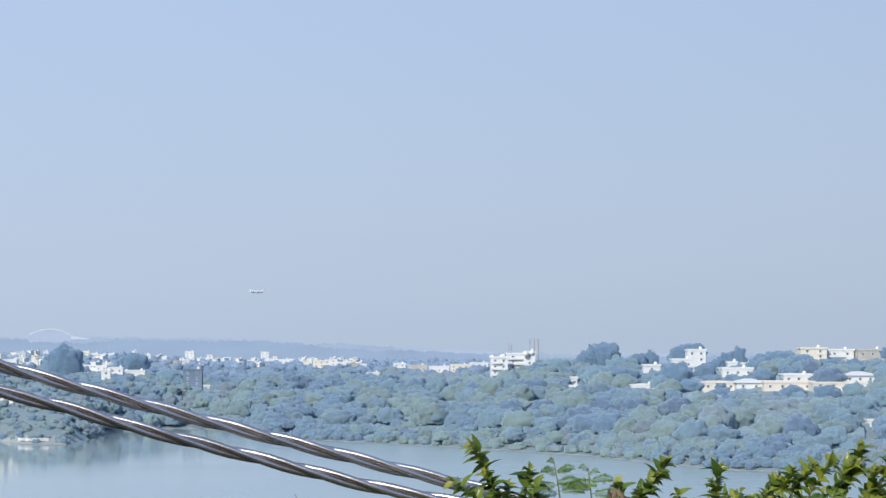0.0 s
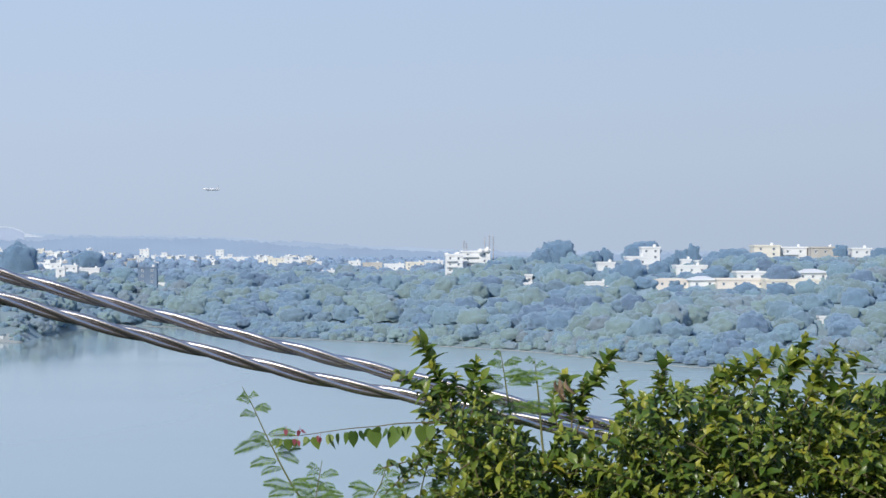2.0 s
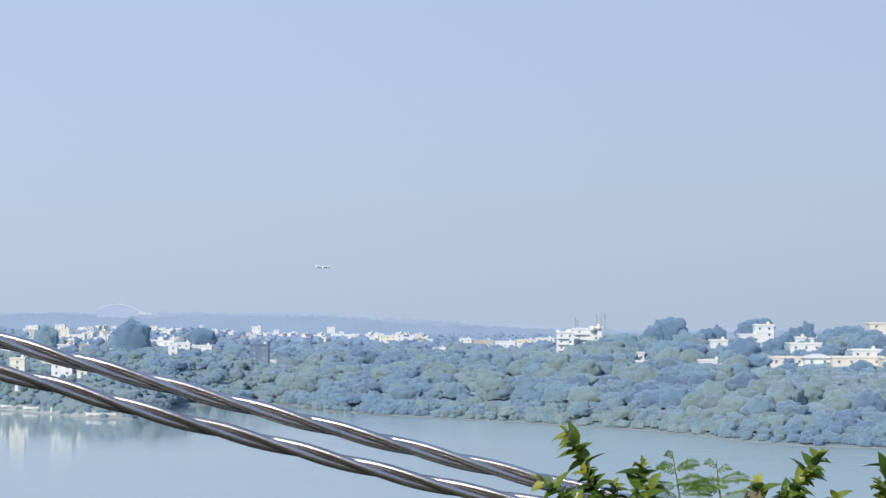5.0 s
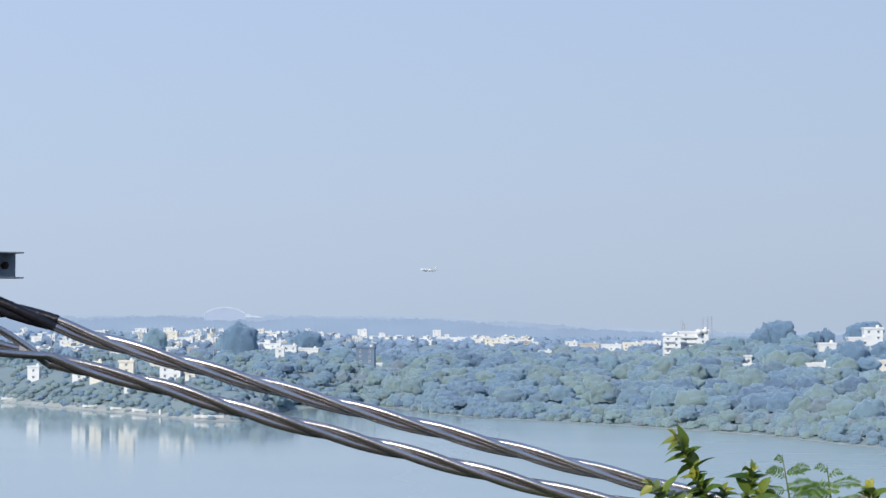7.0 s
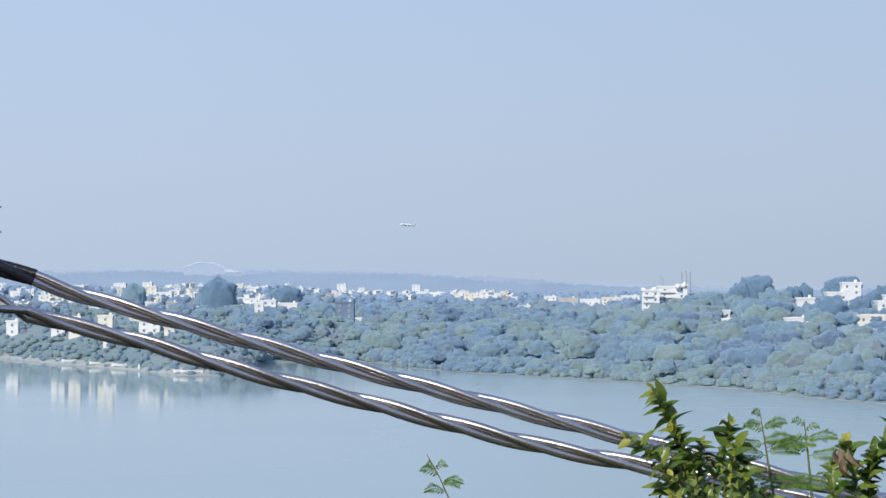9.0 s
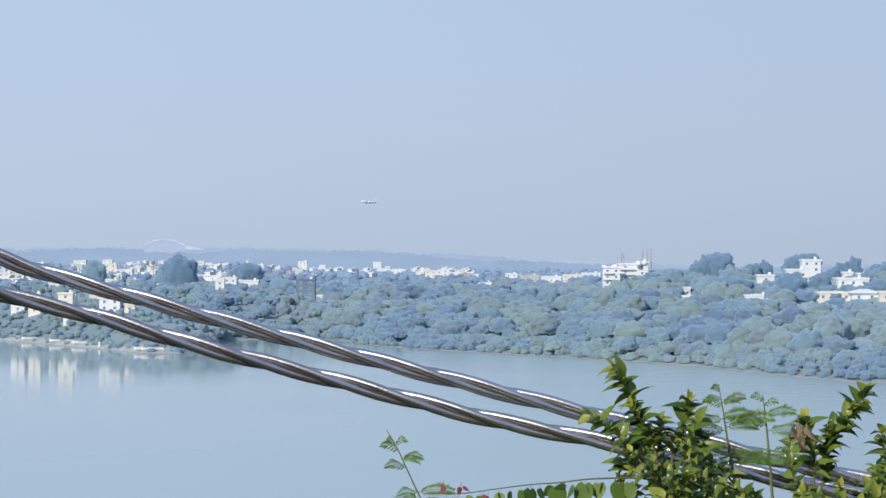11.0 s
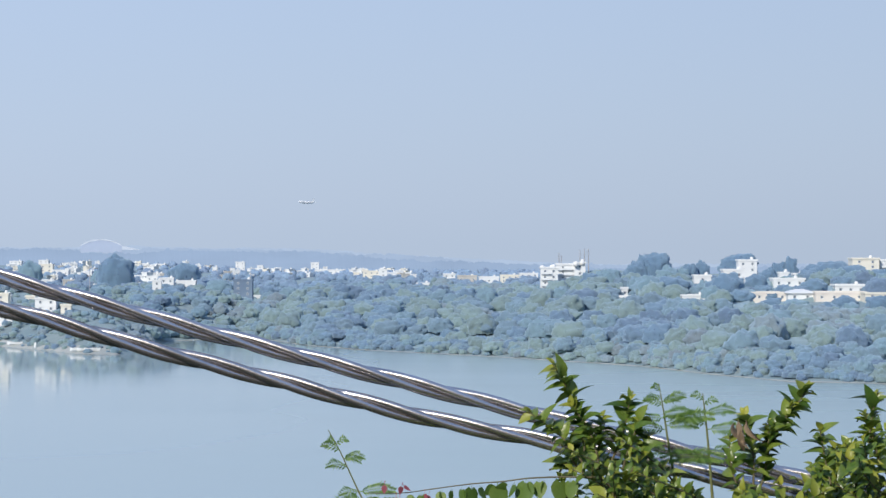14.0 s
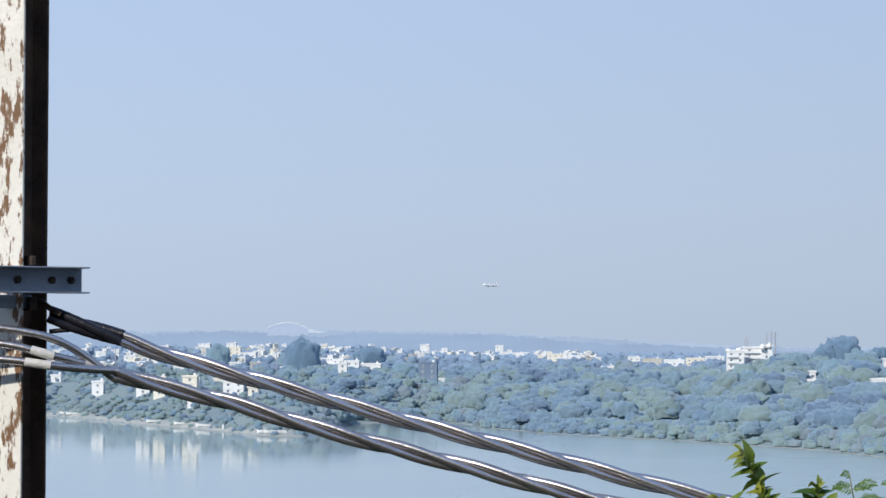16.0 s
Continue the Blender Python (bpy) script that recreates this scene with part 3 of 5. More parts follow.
# beyond the bay and the low town
for a0, a1, bt, bl, d, mt, lab in (
        (817, 838, 354, 366, 1480, M_WHITE, "white house at the wood's edge"), (842, 876, 357, 368, 1500, M_CONCRETE, "grey-white row house in the town"),
        (880, 915, 359, 371, 1470, M_WHITE, "long white row house in the town"), (918, 950, 356, 368, 1460, M_CREAM, "cream row house in the town"),
        (952, 984, 353, 365, 1450, M_WHITE, "white house near the apartment block"),
        (675, 705, 349, 360, 1650, M_CREAM, "cream house with a bright front"), (703, 718, 346, 364, 1640, M_WHITE, "tall narrow white house in the town"),
        (716, 734, 352, 362, 1660, M_WHITE, "white house beside a cream one"), (590, 640, 347, 354, 1950, M_WHITE, "long white hall roof"),
        (583, 597, 334, 350, 1980, M_WHITE, "white slanting gable house"), (604, 612, 342, 350, 1990, M_WHITE, "white house far off"),
        (760, 769, 355, 368, 1620, M_WHITE, "narrow white house in the town"), (770, 792, 373, 378, 1350, M_WHITE, "low white shed in the town"),
        (480, 494, 396, 402, 1240, M_WHITE, "low white hut among trees"), (545, 553, 372, 380, 1400, M_WHITE, "white hut among trees"),
        (447, 480, 364, 402, 1230, M_BLUEGREY, "tall blue-grey block in shade"), (450, 466, 333, 347, 2000, M_WHITE, "white house far off"),
        (440, 448, 336, 341, 2050, M_WHITE, "white house far off"), (462, 466, 326, 334, 2200, M_WHITE, "tall white house far off"),
        (488, 498, 325, 335, 2250, M_WHITE, "white house far off"), (518, 530, 331, 339, 2200, M_WHITE, "white house far off"),
        (303, 319, 365, 392, 1210, M_WHITE, "white two-storey house with a tall front"), (318, 341, 361, 378, 1225, M_WHITE, "white house with roof room"),
        (348, 380, 366, 380, 1230, M_WHITE, "white house with a long roof"), (383, 392, 362, 370, 1300, M_WHITE, "small white house in the town"),
        (261, 281, 371, 377, 1250, M_WHITE, "low white shed in the town"), (272, 290, 357, 363, 1500, M_WHITE, "low white house in the town"),
        (105, 128, 337, 357, 1700, M_CREAM, "cream-yellow house in the town"), (128, 156, 347, 357, 1680, M_WHITE, "white house beside a cream one"),
        (52, 73, 323, 331, 2300, M_WHITE, "white flat roof far off"), (103, 120, 319, 327, 2400, M_WHITE, "white house far off"),
        (7, 26, 370, 383, 1350, M_WHITE, "white two-storey house in the town"), (36, 54, 391, 403, 1240, M_WHITE, "white house in the low town"),
        (80, 96, 396, 405, 1210, M_CREAM, "cream house in the low town"), (142, 160, 409, 422, 1150, M_CREAM, "cream two-storey house near the shore"),
        (98, 135, 396, 420, 1150, M_WHITE, "white house near the shore"), (33, 57, 426, 440, 1070, M_WHITE, "white house close to the shore"),
        (-60, -36, 392, 424, 1120, M_WHITE, "white three-storey building near the shore"), (-29, -8, 390, 424, 1120, M_CREAM, "cream three-storey building near the shore"), (-141, -120, 398, 428, 1090, M_WHITE, "tall white house near the shore"), (24, 50, 388, 424, 1120, M_CREAM, "broad cream building near the shore"), (8, 17, 406, 424, 1120, M_WHITE, "white house near the shore"),
        (-83, -62, 352, 367, 1450, M_WHITE, "white house in the town"), (-60, -37, 355, 366, 1460, M_CREAM, "cream house in the town"),
        (-216, -198, 388, 400, 1230, M_WHITE, "white house with a bright front"), (-170, -150, 340, 349, 1800, M_WHITE, "white house in the town"),
        (-135, -120, 345, 355, 1700, M_WHITE, "white house in the town"), (-20, -2, 335, 346, 1800, M_WHITE, "white house in the town"),
        (200, 208, 372, 382, 1300, M_WHITE, "narrow white house in the town"), (66, 80, 364, 372, 1450, M_WHITE, "white house in the town")):
    build(a0, a1, bt, bl, d, mt, lab, group=TOWN, tank=(a1 - a0) > 15)

# small houses scattered far over the town
rng = random.Random(11)
protos = []
for k, (w, h, mt) in enumerate(((5, 3.2, M_WHITE), (8, 3.2, M_WHITE), (5, 4.5, M_CREAM), (7, 3, M_CONCRETE), (4.5, 5.5, M_WHITE))):
    protos.append(house((-700 - 30 * k, 2300, float(land(-700 - 30 * k, 2300))), w, 8, h, max(1, int(h // 3)), mt, "small pale flat-roofed house in the far town", group="houses of the far town", columns=2))
for k in range(170):
    a_ = rng.uniform(-330, 760)
    d_ = rng.choice((1350, 1600, 1900, 2200, 2450)) + rng.uniform(-120, 120)
    if a_ > 480 and d_ < 1800:
        d_ += 650
    x_, y_ = (a_ - 784) / 3688 * d_, d_
    copy_thing(protos[k % 5], pose(x_, y_, float(land(x_, y_)), 0, 0, rng.uniform(-35, 35)))


# masts, tanks, tower, stadium
def mast(a, b_top, d, label, category, radius=0.12, arms=3):
    c = sight(a, b_top, d)
    g = float(land(c.x, c.y))
    root = thing("mast", pose(c.x, c.y, g), label, category)
    h = c.z - g
    bm = bmesh.new()
    turned(bm, [(radius * 1.5, -0.5), (radius * 1.3, h * 0.5), (radius * 0.7, h)], 8)
    part("pole", bm, M_STEEL_FAR, root)
    for k in range(arms):
        bm = bmesh.new()
        z = h * (0.97 - 0.07 * k)
        box(bm, -0.9, 0.9, -0.06, 0.06, z - 0.06, z + 0.06)
        part("arm", bm, M_STEEL_FAR, root)
    return root


for a_, b_, d_ in ((1022, 317, 1002), (1059, 312, 1003), (1067, 309, 1004), (1074, 310, 1006), (1026, 322, 1003)):
    mast(a_, b_, d_, "grey steel telecom mast on the apartment roof", "mast", 0.22)
mast(192, 328, 1180, "tall slender grey lamp mast near the shore", "lamp mast", 0.16, 1)
mast(447, 350, 1228, "slender mast beside the blue-grey block", "mast", 0.2, 1)
mast(476, 350, 1228, "slender mast on the blue-grey block", "mast", 0.2, 1)
mast(-100, 341, 1500, "slender pale mast in the town", "mast", 0.35, 1)
mast(1669, 455, 690, "thin grey pole above a white shed", "pole", 0.1, 1)
mast(1849, 466, 665, "pale pole standing in the woods", "pole", 0.16, 1)

tank_proto = None
for a_, b_, d_ in ((1356, 366, 902), (1364, 362, 904), (1371, 368, 901), (1377, 363, 903), (1052, 334, 992), (1063, 332, 994), (1010, 339, 986), (992, 340, 986)):
    c = sight(a_, b_, d_)
    if tank_proto is None:
        bm = bmesh.new()
        turned(bm, [(0.1, -1.9), (1.25, -1.85), (1.3, -0.4), (0.8, 0.0), (0.3, 0.12), (0.3, 0.25), (0.05, 0.27)], 14)
        tank_proto = part("water_tank", bm, M_TANK, None, smooth=True)
        tank_proto.matrix_basis = pose(*c)
        tagged(tank_proto, "white plastic water tank on a house roof", "water tank", "roof tanks")
    else:
        copy_thing(tank_proto, pose(*c))

c = sight(1970.5, 302, 930)
g = float(land(c.x, c.y))
minaret = thing("minaret", pose(c.x, c.y, g), "slender white minaret with a pointed top", "minaret")
h = c.z - g
bm = bmesh.new()
turned(bm, [(1.3, -1), (1.25, h * 0.45), (1.1, h * 0.78)], 12)
part("shaft", bm, M_WHITE, minaret)
for z in (0.5, 0.78):
    bm = bmesh.new()
    turned(bm, [(1.1, h * z), (1.75, h * z + 0.35), (1.75, h * z + 1.1), (1.6, h * z + 1.1), (1.2, h * z + 0.5)], 12)
    part("gallery", bm, M_WHITE, minaret)
bm = bmesh.new()
turned(bm, [(0.9, h * 0.78), (0.9, h * 0.88), (1.05, h * 0.885), (0.7, h * 0.94), (0.15, h * 0.985), (0.05, h)], 12)
part("cupola", bm, M_WHITE, minaret)

c = sight(212, 304, 2760)
stadium = thing("stadium", pose(c.x, c.y, float(land(c.x, c.y)), 0, 0, 8.8), "pale far-off hall with a low arched roof", "stadium")
top = c.z - float(land(c.x, c.y))
bm = bmesh.new()
arc = []
for k in range(25):
    u = k / 24
    arc.append((-27 + 54 * u, top + 8.2 * math.sin(math.pi * u) ** 0.8))
for (x0, z0), (x1, z1) in zip(arc, arc[1:]):
    vs = [bm.verts.new(p) for p in ((x0, -4, z0), (x1, -4, z1), (x1, 25, z1), (x0, 25, z0), (x0, -4, z0 - 1.8), (x1, -4, z1 - 1.8), (x1, 25, z1 - 1.8), (x0, 25, z0 - 1.8))]
    for q in ((0, 1, 2, 3), (7, 6, 5, 4), (0, 4, 5, 1), (2, 6, 7, 3)):
        bm.faces.new([vs[n_] for n_ in q])
part("roof", bm, M_HALL, stadium)
bm = bmesh.new()
for (x0, z0), (x1, z1) in zip(arc, arc[1:]):
    bm.faces.new([bm.verts.new(p) for p in ((x0, -3.6, top - 0.5), (x1, -3.6, top - 0.5), (x1, -3.6, z1 - 0.5), (x0, -3.6, z0 - 0.5))])
part("front_wall", bm, M_HALL_FRONT, stadium, "blue-grey front under the arch, haze and shade in its colour")
bm = bmesh.new()
box(bm, -27, 27, -4.3, 24, -3, top - 0.5)
part("hall", bm, M_HALL_FRONT, stadium)
bm = bmesh.new()
panel_pts = [(26.9, -4.2, top - 6), (26.9, -4.2, top - 0.6), (50, -4.2, top - 5.7), (50, -4.2, top - 6)]
lo = [bm.verts.new(p) for p in panel_pts]
hi = [bm.verts.new((p[0], 20, p[2])) for p in panel_pts]
bm.faces.new(lo)
bm.faces.new(hi[::-1])
for k in range(4):
    bm.faces.new((lo[k], hi[k], hi[(k + 1) % 4], lo[(k + 1) % 4]))
part("side_wing", bm, M_HALL, stadium)

# things on the far shore
boat_proto = None
for a_, ang in ((-189, 8), (-178, -5), (172, 4), (196, -6), (185, 10), (20, 0), (-30, 6), (60, -8)):
    d_ = float(shore(a_)) + 5
    x_, y_ = (a_ - 784) / 3688 * d_, d_
    m = pose(x_, y_, float(land(x_, y_)) + 0.2, 0, 0, ang)
    if boat_proto is None:
        boat_proto = thing("boat", m, "white wooden boat drawn up on the shore", "boat", "boats on the shore")
        bm = bmesh.new()
        rings = []
        for k in range(9):
            u = k / 8 * 2 - 1
            hw = 0.95 * (1 - abs(u) ** 2.6) + 0.04
            rings.append([bm.verts.new((u * 3.2, s * hw * f, z)) for s, f, z in ((-1, 1, 1.0 + 0.3 * u * u), (-1, 0.6, 0.25), (0, 0, 0), (1, 0.6, 0.25), (1, 1, 1.0 + 0.3 * u * u), (1, 0.8, 0.85), (0, 0, 0.6), (-1, 0.8, 0.85))])
        for r0, r1 in zip(rings, rings[1:]):
            for q in range(8):
                bm.faces.new((r0[q], r1[q], r1[(q + 1) % 8], r0[(q + 1) % 8]))
        part("hull", bm, M_WHITE, boat_proto)
        for x0 in (-1.4, 0.2, 1.6):
            bm = bmesh.new()
            box(bm, x0 - 0.15, x0 + 0.15, -0.75, 0.75, 0.86, 0.93)
            part("thwart", bm, M_CONCRETE, boat_proto)
    else:
        copy_thing(boat_proto, m)
d_ = float(shore(96)) + 3
marker = thing("shore_marker", pose((96 - 784) / 3688 * d_, d_, float(land((96 - 784) / 3688 * d_, d_))), "white painted marker post on the shore", "marker post")
bm = bmesh.new()
turned(bm, [(0.5, -0.3), (0.45, 1.5), (0.5, 1.6), (0.4, 2.1), (0.05, 2.3)], 10)
part("post", bm, M_WHITE, marker)


# ---------------------------------------------------------------- trees over the lake
def ball(sub):
    bm = bmesh.new()
    bmesh.ops.create_icosphere(bm, subdivisions=sub, radius=1)
    v = np.array([tuple(p.co) for p in bm.verts])
    f = np.array([[p.index for p in q.verts] for q in bm.faces])
    bm.free()
    return v, f


BALLS = {k: ball(k) for k in (3, 4)}


def crown_arrays(rnd, lumps, cards, size, squat=0.8, sub=4):
    """A crown of unit radius: one leafy skin over overlapping boughs, open below, with leaf clumps standing out of it."""
    cs = [((0, 0, 0), 0.80)]
    for k in range(lumps):
        an, el = 2.4 * k + rnd.uniform(0, 1.2), math.asin(rnd.uniform(-0.1, 1.0))
        q = rnd.uniform(0.64, 0.82)
        cs.append(((q * math.cos(an) * math.cos(el), q * math.sin(an) * math.cos(el), q * math.sin(el)), rnd.uniform(0.13, 0.27)))
    u, f = BALLS[sub]
    u = u / np.linalg.norm(u, axis=1)[:, None]
    reach = np.full(len(u), 0.5)
    for c, r in cs:
        dot = u @ np.array(c)
        disc = r * r - np.dot(c, c) + dot * dot
        reach = np.maximum(reach, np.where(disc > 0, dot + np.sqrt(np.maximum(disc, 0)), 0))
    off = rnd.uniform(0, 50)
    reach = reach * np.array([1 + 0.18 * noise.noise((p[0] * 3 + off, p[1] * 3, p[2] * 3)) + rnd.uniform(-0.035, 0.035) for p in u])
    v = u * reach[:, None] * (1, 1, squat)
    f = f[(v[f][:, :, 2] > -0.18).any(1)]
    top = [k for k in range(len(v)) if v[k][2] > -0.1]
    vs, fs, n0 = [v], [f], len(v)
    for k in range(cards):
        i0 = rnd.choice(top)
        d = Vector(u[i0])
        p = Vector(v[i0]) * rnd.uniform(0.995, 1.025)
        nrm = (d + 0.16 * Vector((rnd.gauss(0, 1), rnd.gauss(0, 1), rnd.gauss(0, 1)))).normalized()
        a = nrm.orthogonal().normalized()
        a.rotate(Matrix.Rotation(rnd.uniform(0, 6.28), 3, nrm))
        w = nrm.cross(a)
        s = size * rnd.uniform(0.6, 1.3)
        vs.append(np.array([tuple(p - a * s), tuple(p - w * s * 0.8), tuple(p + a * s), tuple(p + w * s * 0.8)]))
        fs.append(np.array([(n0, n0 + 1, n0 + 2), (n0, n0 + 2, n0 + 3)]))
        n0 += 4
    return np.concatenate(vs), np.concatenate(fs)


rnd = random.Random(5)
CROWNS = [crown_arrays(rnd, rnd.randint(22, 30), 110, 0.06, rnd.uniform(0.7, 0.95)) for _ in range(10)]
THIN = [crown_arrays(rnd, 14, 40, 0.10, 0.85, 3) for _ in range(6)]
BUSHES = [crown_arrays(rnd, 12, 40, 0.12, 0.8, 3) for _ in range(5)]


def trunk_arrays(height, lean=0.1):
    return tube_arrays([(0, 0, -0.4), (lean * 0.4, 0, height * 0.5), (lean, 0, height)], [height * 0.05, height * 0.035, height * 0.02], 5)


WOOD = [([], [], [0]) for _ in range(6)]
TRUNKS = ([], [], [0])


def put(store, v, q):
    store[0].append(v)
    store[1].append(q + store[2][0])
    store[2][0] += len(v)


# how high the common trees reach; the tall ones stand above
SKY_A = [440, 520, 700, 950, 1000, 1075, 1187, 1290, 1330, 1400, 1500, 1600, 1700, 1800, 1900, 2060]
SKY_B = [378, 374, 372, 371, 374, 348, 350, 356, 360, 362, 346, 352, 346, 345, 349, 345]


def blocked(a, d, b_tree, half):
    """How far down the sheet a tree at a, d must keep its top so as to leave the houses behind it free."""
    low = float(np.interp(a, SKY_A, SKY_B)) if a > 440 else -1e9
    for a0, a1, bl, hd in KEEP_CLEAR:
        if hd > d - 3 and a0 - half < a < a1 + half:
            low = max(low, bl - 1)
    return low


def plant(a, d, r, kind, trunk=True, squat=1.0):
    x, y = (a - 784) / 3688 * d, d
    g = float(land(x, y))
    if g < 0.5:
        return
    hgt = r * rnd.uniform(0.15, 0.4) * squat + (1.5 if 460 < a < 2070 and d < 1250 else 0)
    top = g + hgt + r * 0.8
    b_top = 310 - (top - EYE_Z) / d * 3688
    low = blocked(a, d, b_top, r / d * 3688 * 0.55) if d < 1200 else -1e9
    if b_top < low:
        over = (low - b_top) / 3688 * d
        f = (top - g - over) / (top - g)
        if f < 0.3:
            return
        r, hgt = r * f, hgt * f
    v, q = (CROWNS if d < 1250 else THIN)[rnd.randrange(6 if d >= 1250 else 10)]
    an = rnd.uniform(0, 6.28)
    c, s = math.cos(an), math.sin(an)
    rot = np.array([[c, -s, 0], [s, c, 0], [0, 0, 1]])
    put(WOOD[kind], (v @ rot.T) * (r, r, r * rnd.uniform(0.85, 1.15)) + (x, y, g + hgt), q)
    if trunk and r > 4.6:
        tv, tq = trunk_arrays(hgt)
        put(TRUNKS, tv + (x, y, g), tq)


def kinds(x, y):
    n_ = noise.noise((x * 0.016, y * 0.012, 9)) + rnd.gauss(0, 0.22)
    # farther trees take the paler haze colours
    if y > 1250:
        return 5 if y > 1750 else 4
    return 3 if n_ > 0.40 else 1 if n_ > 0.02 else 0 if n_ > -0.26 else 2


# undergrowth: one uneven leafy sheet under the hill's trees, added to lighten dark gaps
ua, us = np.meshgrid(np.linspace(455, 2080, 560), np.concatenate([np.linspace(2, 60, 26), np.linspace(64, 440, 100)]), indexing="ij")
ud = shore(ua) + us
ux = (ua - 784) / 3688 * ud
bump = np.array([noise.noise((p * 0.16, q * 0.16, 3)) + 0.8 * noise.noise((p * 0.45, q * 0.45, 8)) for p, q in zip(ux.ravel(), ud.ravel())]).reshape(ux.shape)
thick = np.clip((us - 6) / 60, 0.0, 1) * (2.6 + 1.2 * bump) - 0.3
uz = land(ux, ud) + thick
cap = np.interp(ua, SKY_A, SKY_B) + 6
for a0, a1, bl, hd in KEEP_CLEAR:
    cap = np.where((ua > a0 - 3) & (ua < a1 + 3) & (ud < hd - 4), np.maximum(cap, bl + 3), cap)
uz = np.minimum(uz, EYE_Z + (310 - cap) / 3688 * ud)
uz = np.maximum(uz, land(ux, ud) - 0.8)
n1 = ua.shape[1]
i, j = np.meshgrid(np.arange(ua.shape[0] - 1), np.arange(n1 - 1), indexing="ij")
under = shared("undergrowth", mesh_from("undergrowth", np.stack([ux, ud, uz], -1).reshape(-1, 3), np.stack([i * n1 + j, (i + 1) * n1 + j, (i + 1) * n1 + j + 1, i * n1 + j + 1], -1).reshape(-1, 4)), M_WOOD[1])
tagged(under, "dense haze-blue undergrowth beneath the far trees", "undergrowth", kind="stuff")
# the wooded hill, row behind row
for k in range(1500):
    a_ = rnd.uniform(470, 2060)
    s_ = rnd.uniform(0, 1) ** 0.85 * 430 + 5
    d_ = float(shore(a_)) + s_
    if 430 < s_ + rnd.uniform(0, 40):
        continue
    x_ = (a_ - 784) / 3688 * d_
    clearing = 1660 < a_ < 2000 and 85 < s_ < 125 and noise.noise((a_ * 0.02, s_ * 0.05, 1)) > -0.1
    r_ = rnd.uniform(2.8, 4.6) if s_ < 30 else rnd.uniform(4.0, 7.6)
    if clearing:
        r_ = 1.4
    plant(a_, d_, r_, 1 if clearing else kinds(x_, d_))
# thinner trees among the town
for k in range(1900):
    a_ = rnd.uniform(-360, 1000) if k < 1400 else rnd.uniform(-360, 480)
    d_ = float(shore(a_)) + 6 + rnd.uniform(0, 1) ** 1.3 * (1650 if k < 1400 else 520)
    if a_ > 480:
        d_ = rnd.uniform(1250, 2500)
    x_ = (a_ - 784) / 3688 * d_
    low_scrub = -230 < a_ < 260 and d_ < 1125
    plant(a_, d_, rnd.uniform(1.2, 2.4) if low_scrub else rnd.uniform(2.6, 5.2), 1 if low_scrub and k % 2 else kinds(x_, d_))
# low trees and scrub along the shore
for k in range(1500):
    wooded = k < 900
    a_ = rnd.uniform(455, 2080) if wooded else rnd.uniform(-420, 455)
    d_ = float(shore(a_)) + 2.5 + rnd.random() ** 1.3 * (45 if wooded else 110)
    x_ = (a_ - 784) / 3688 * d_
    g = float(land(x_, d_))
    if g < 0.1:
        continue
    back = min((d_ - float(shore(a_))) / 14, 1)
    r_ = rnd.uniform(2.4, 4.4) * (0.45 + 0.55 * back) if wooded else rnd.uniform(0.7, 2.3)
    v, q = CROWNS[k % 10] if wooded else BUSHES[k % 5]
    an = rnd.uniform(0, 6.28)
    rot = np.array([[math.cos(an), -math.sin(an), 0], [math.sin(an), math.cos(an), 0], [0, 0, 1]])
    put(WOOD[kinds(x_, d_) if wooded else rnd.choice((0, 1, 1, 2, 3))], (v @ rot.T) * (r_, r_, r_ * rnd.uniform(0.8, 1.2)) + (x_, d_, g + r_ * 0.25), q)
for (vs, fs, _), mt, lab in zip(WOOD, M_WOOD, ("hazy blue-green tree crowns covering the far slope", "hazy olive tree crowns and scrub on the far slope",
                                            "hazy dark green tree crowns on the far slope", "hazy dry brownish tree crowns on the far slope", "pale hazy trees scattered through the far town", "faint hazy trees at the far edge of the town")):
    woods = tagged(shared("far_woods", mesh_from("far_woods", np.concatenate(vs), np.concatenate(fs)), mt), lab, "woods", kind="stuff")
    woods.data.polygons.foreach_set("use_smooth", np.ones(len(woods.data.polygons), dtype=bool))
tagged(shared("far_trunks", mesh_from("far_trunks", np.concatenate(TRUNKS[0]), np.concatenate(TRUNKS[1])), M_BARK_FAR), "grey trunks under the far tree crowns", "tree trunks", kind="stuff")


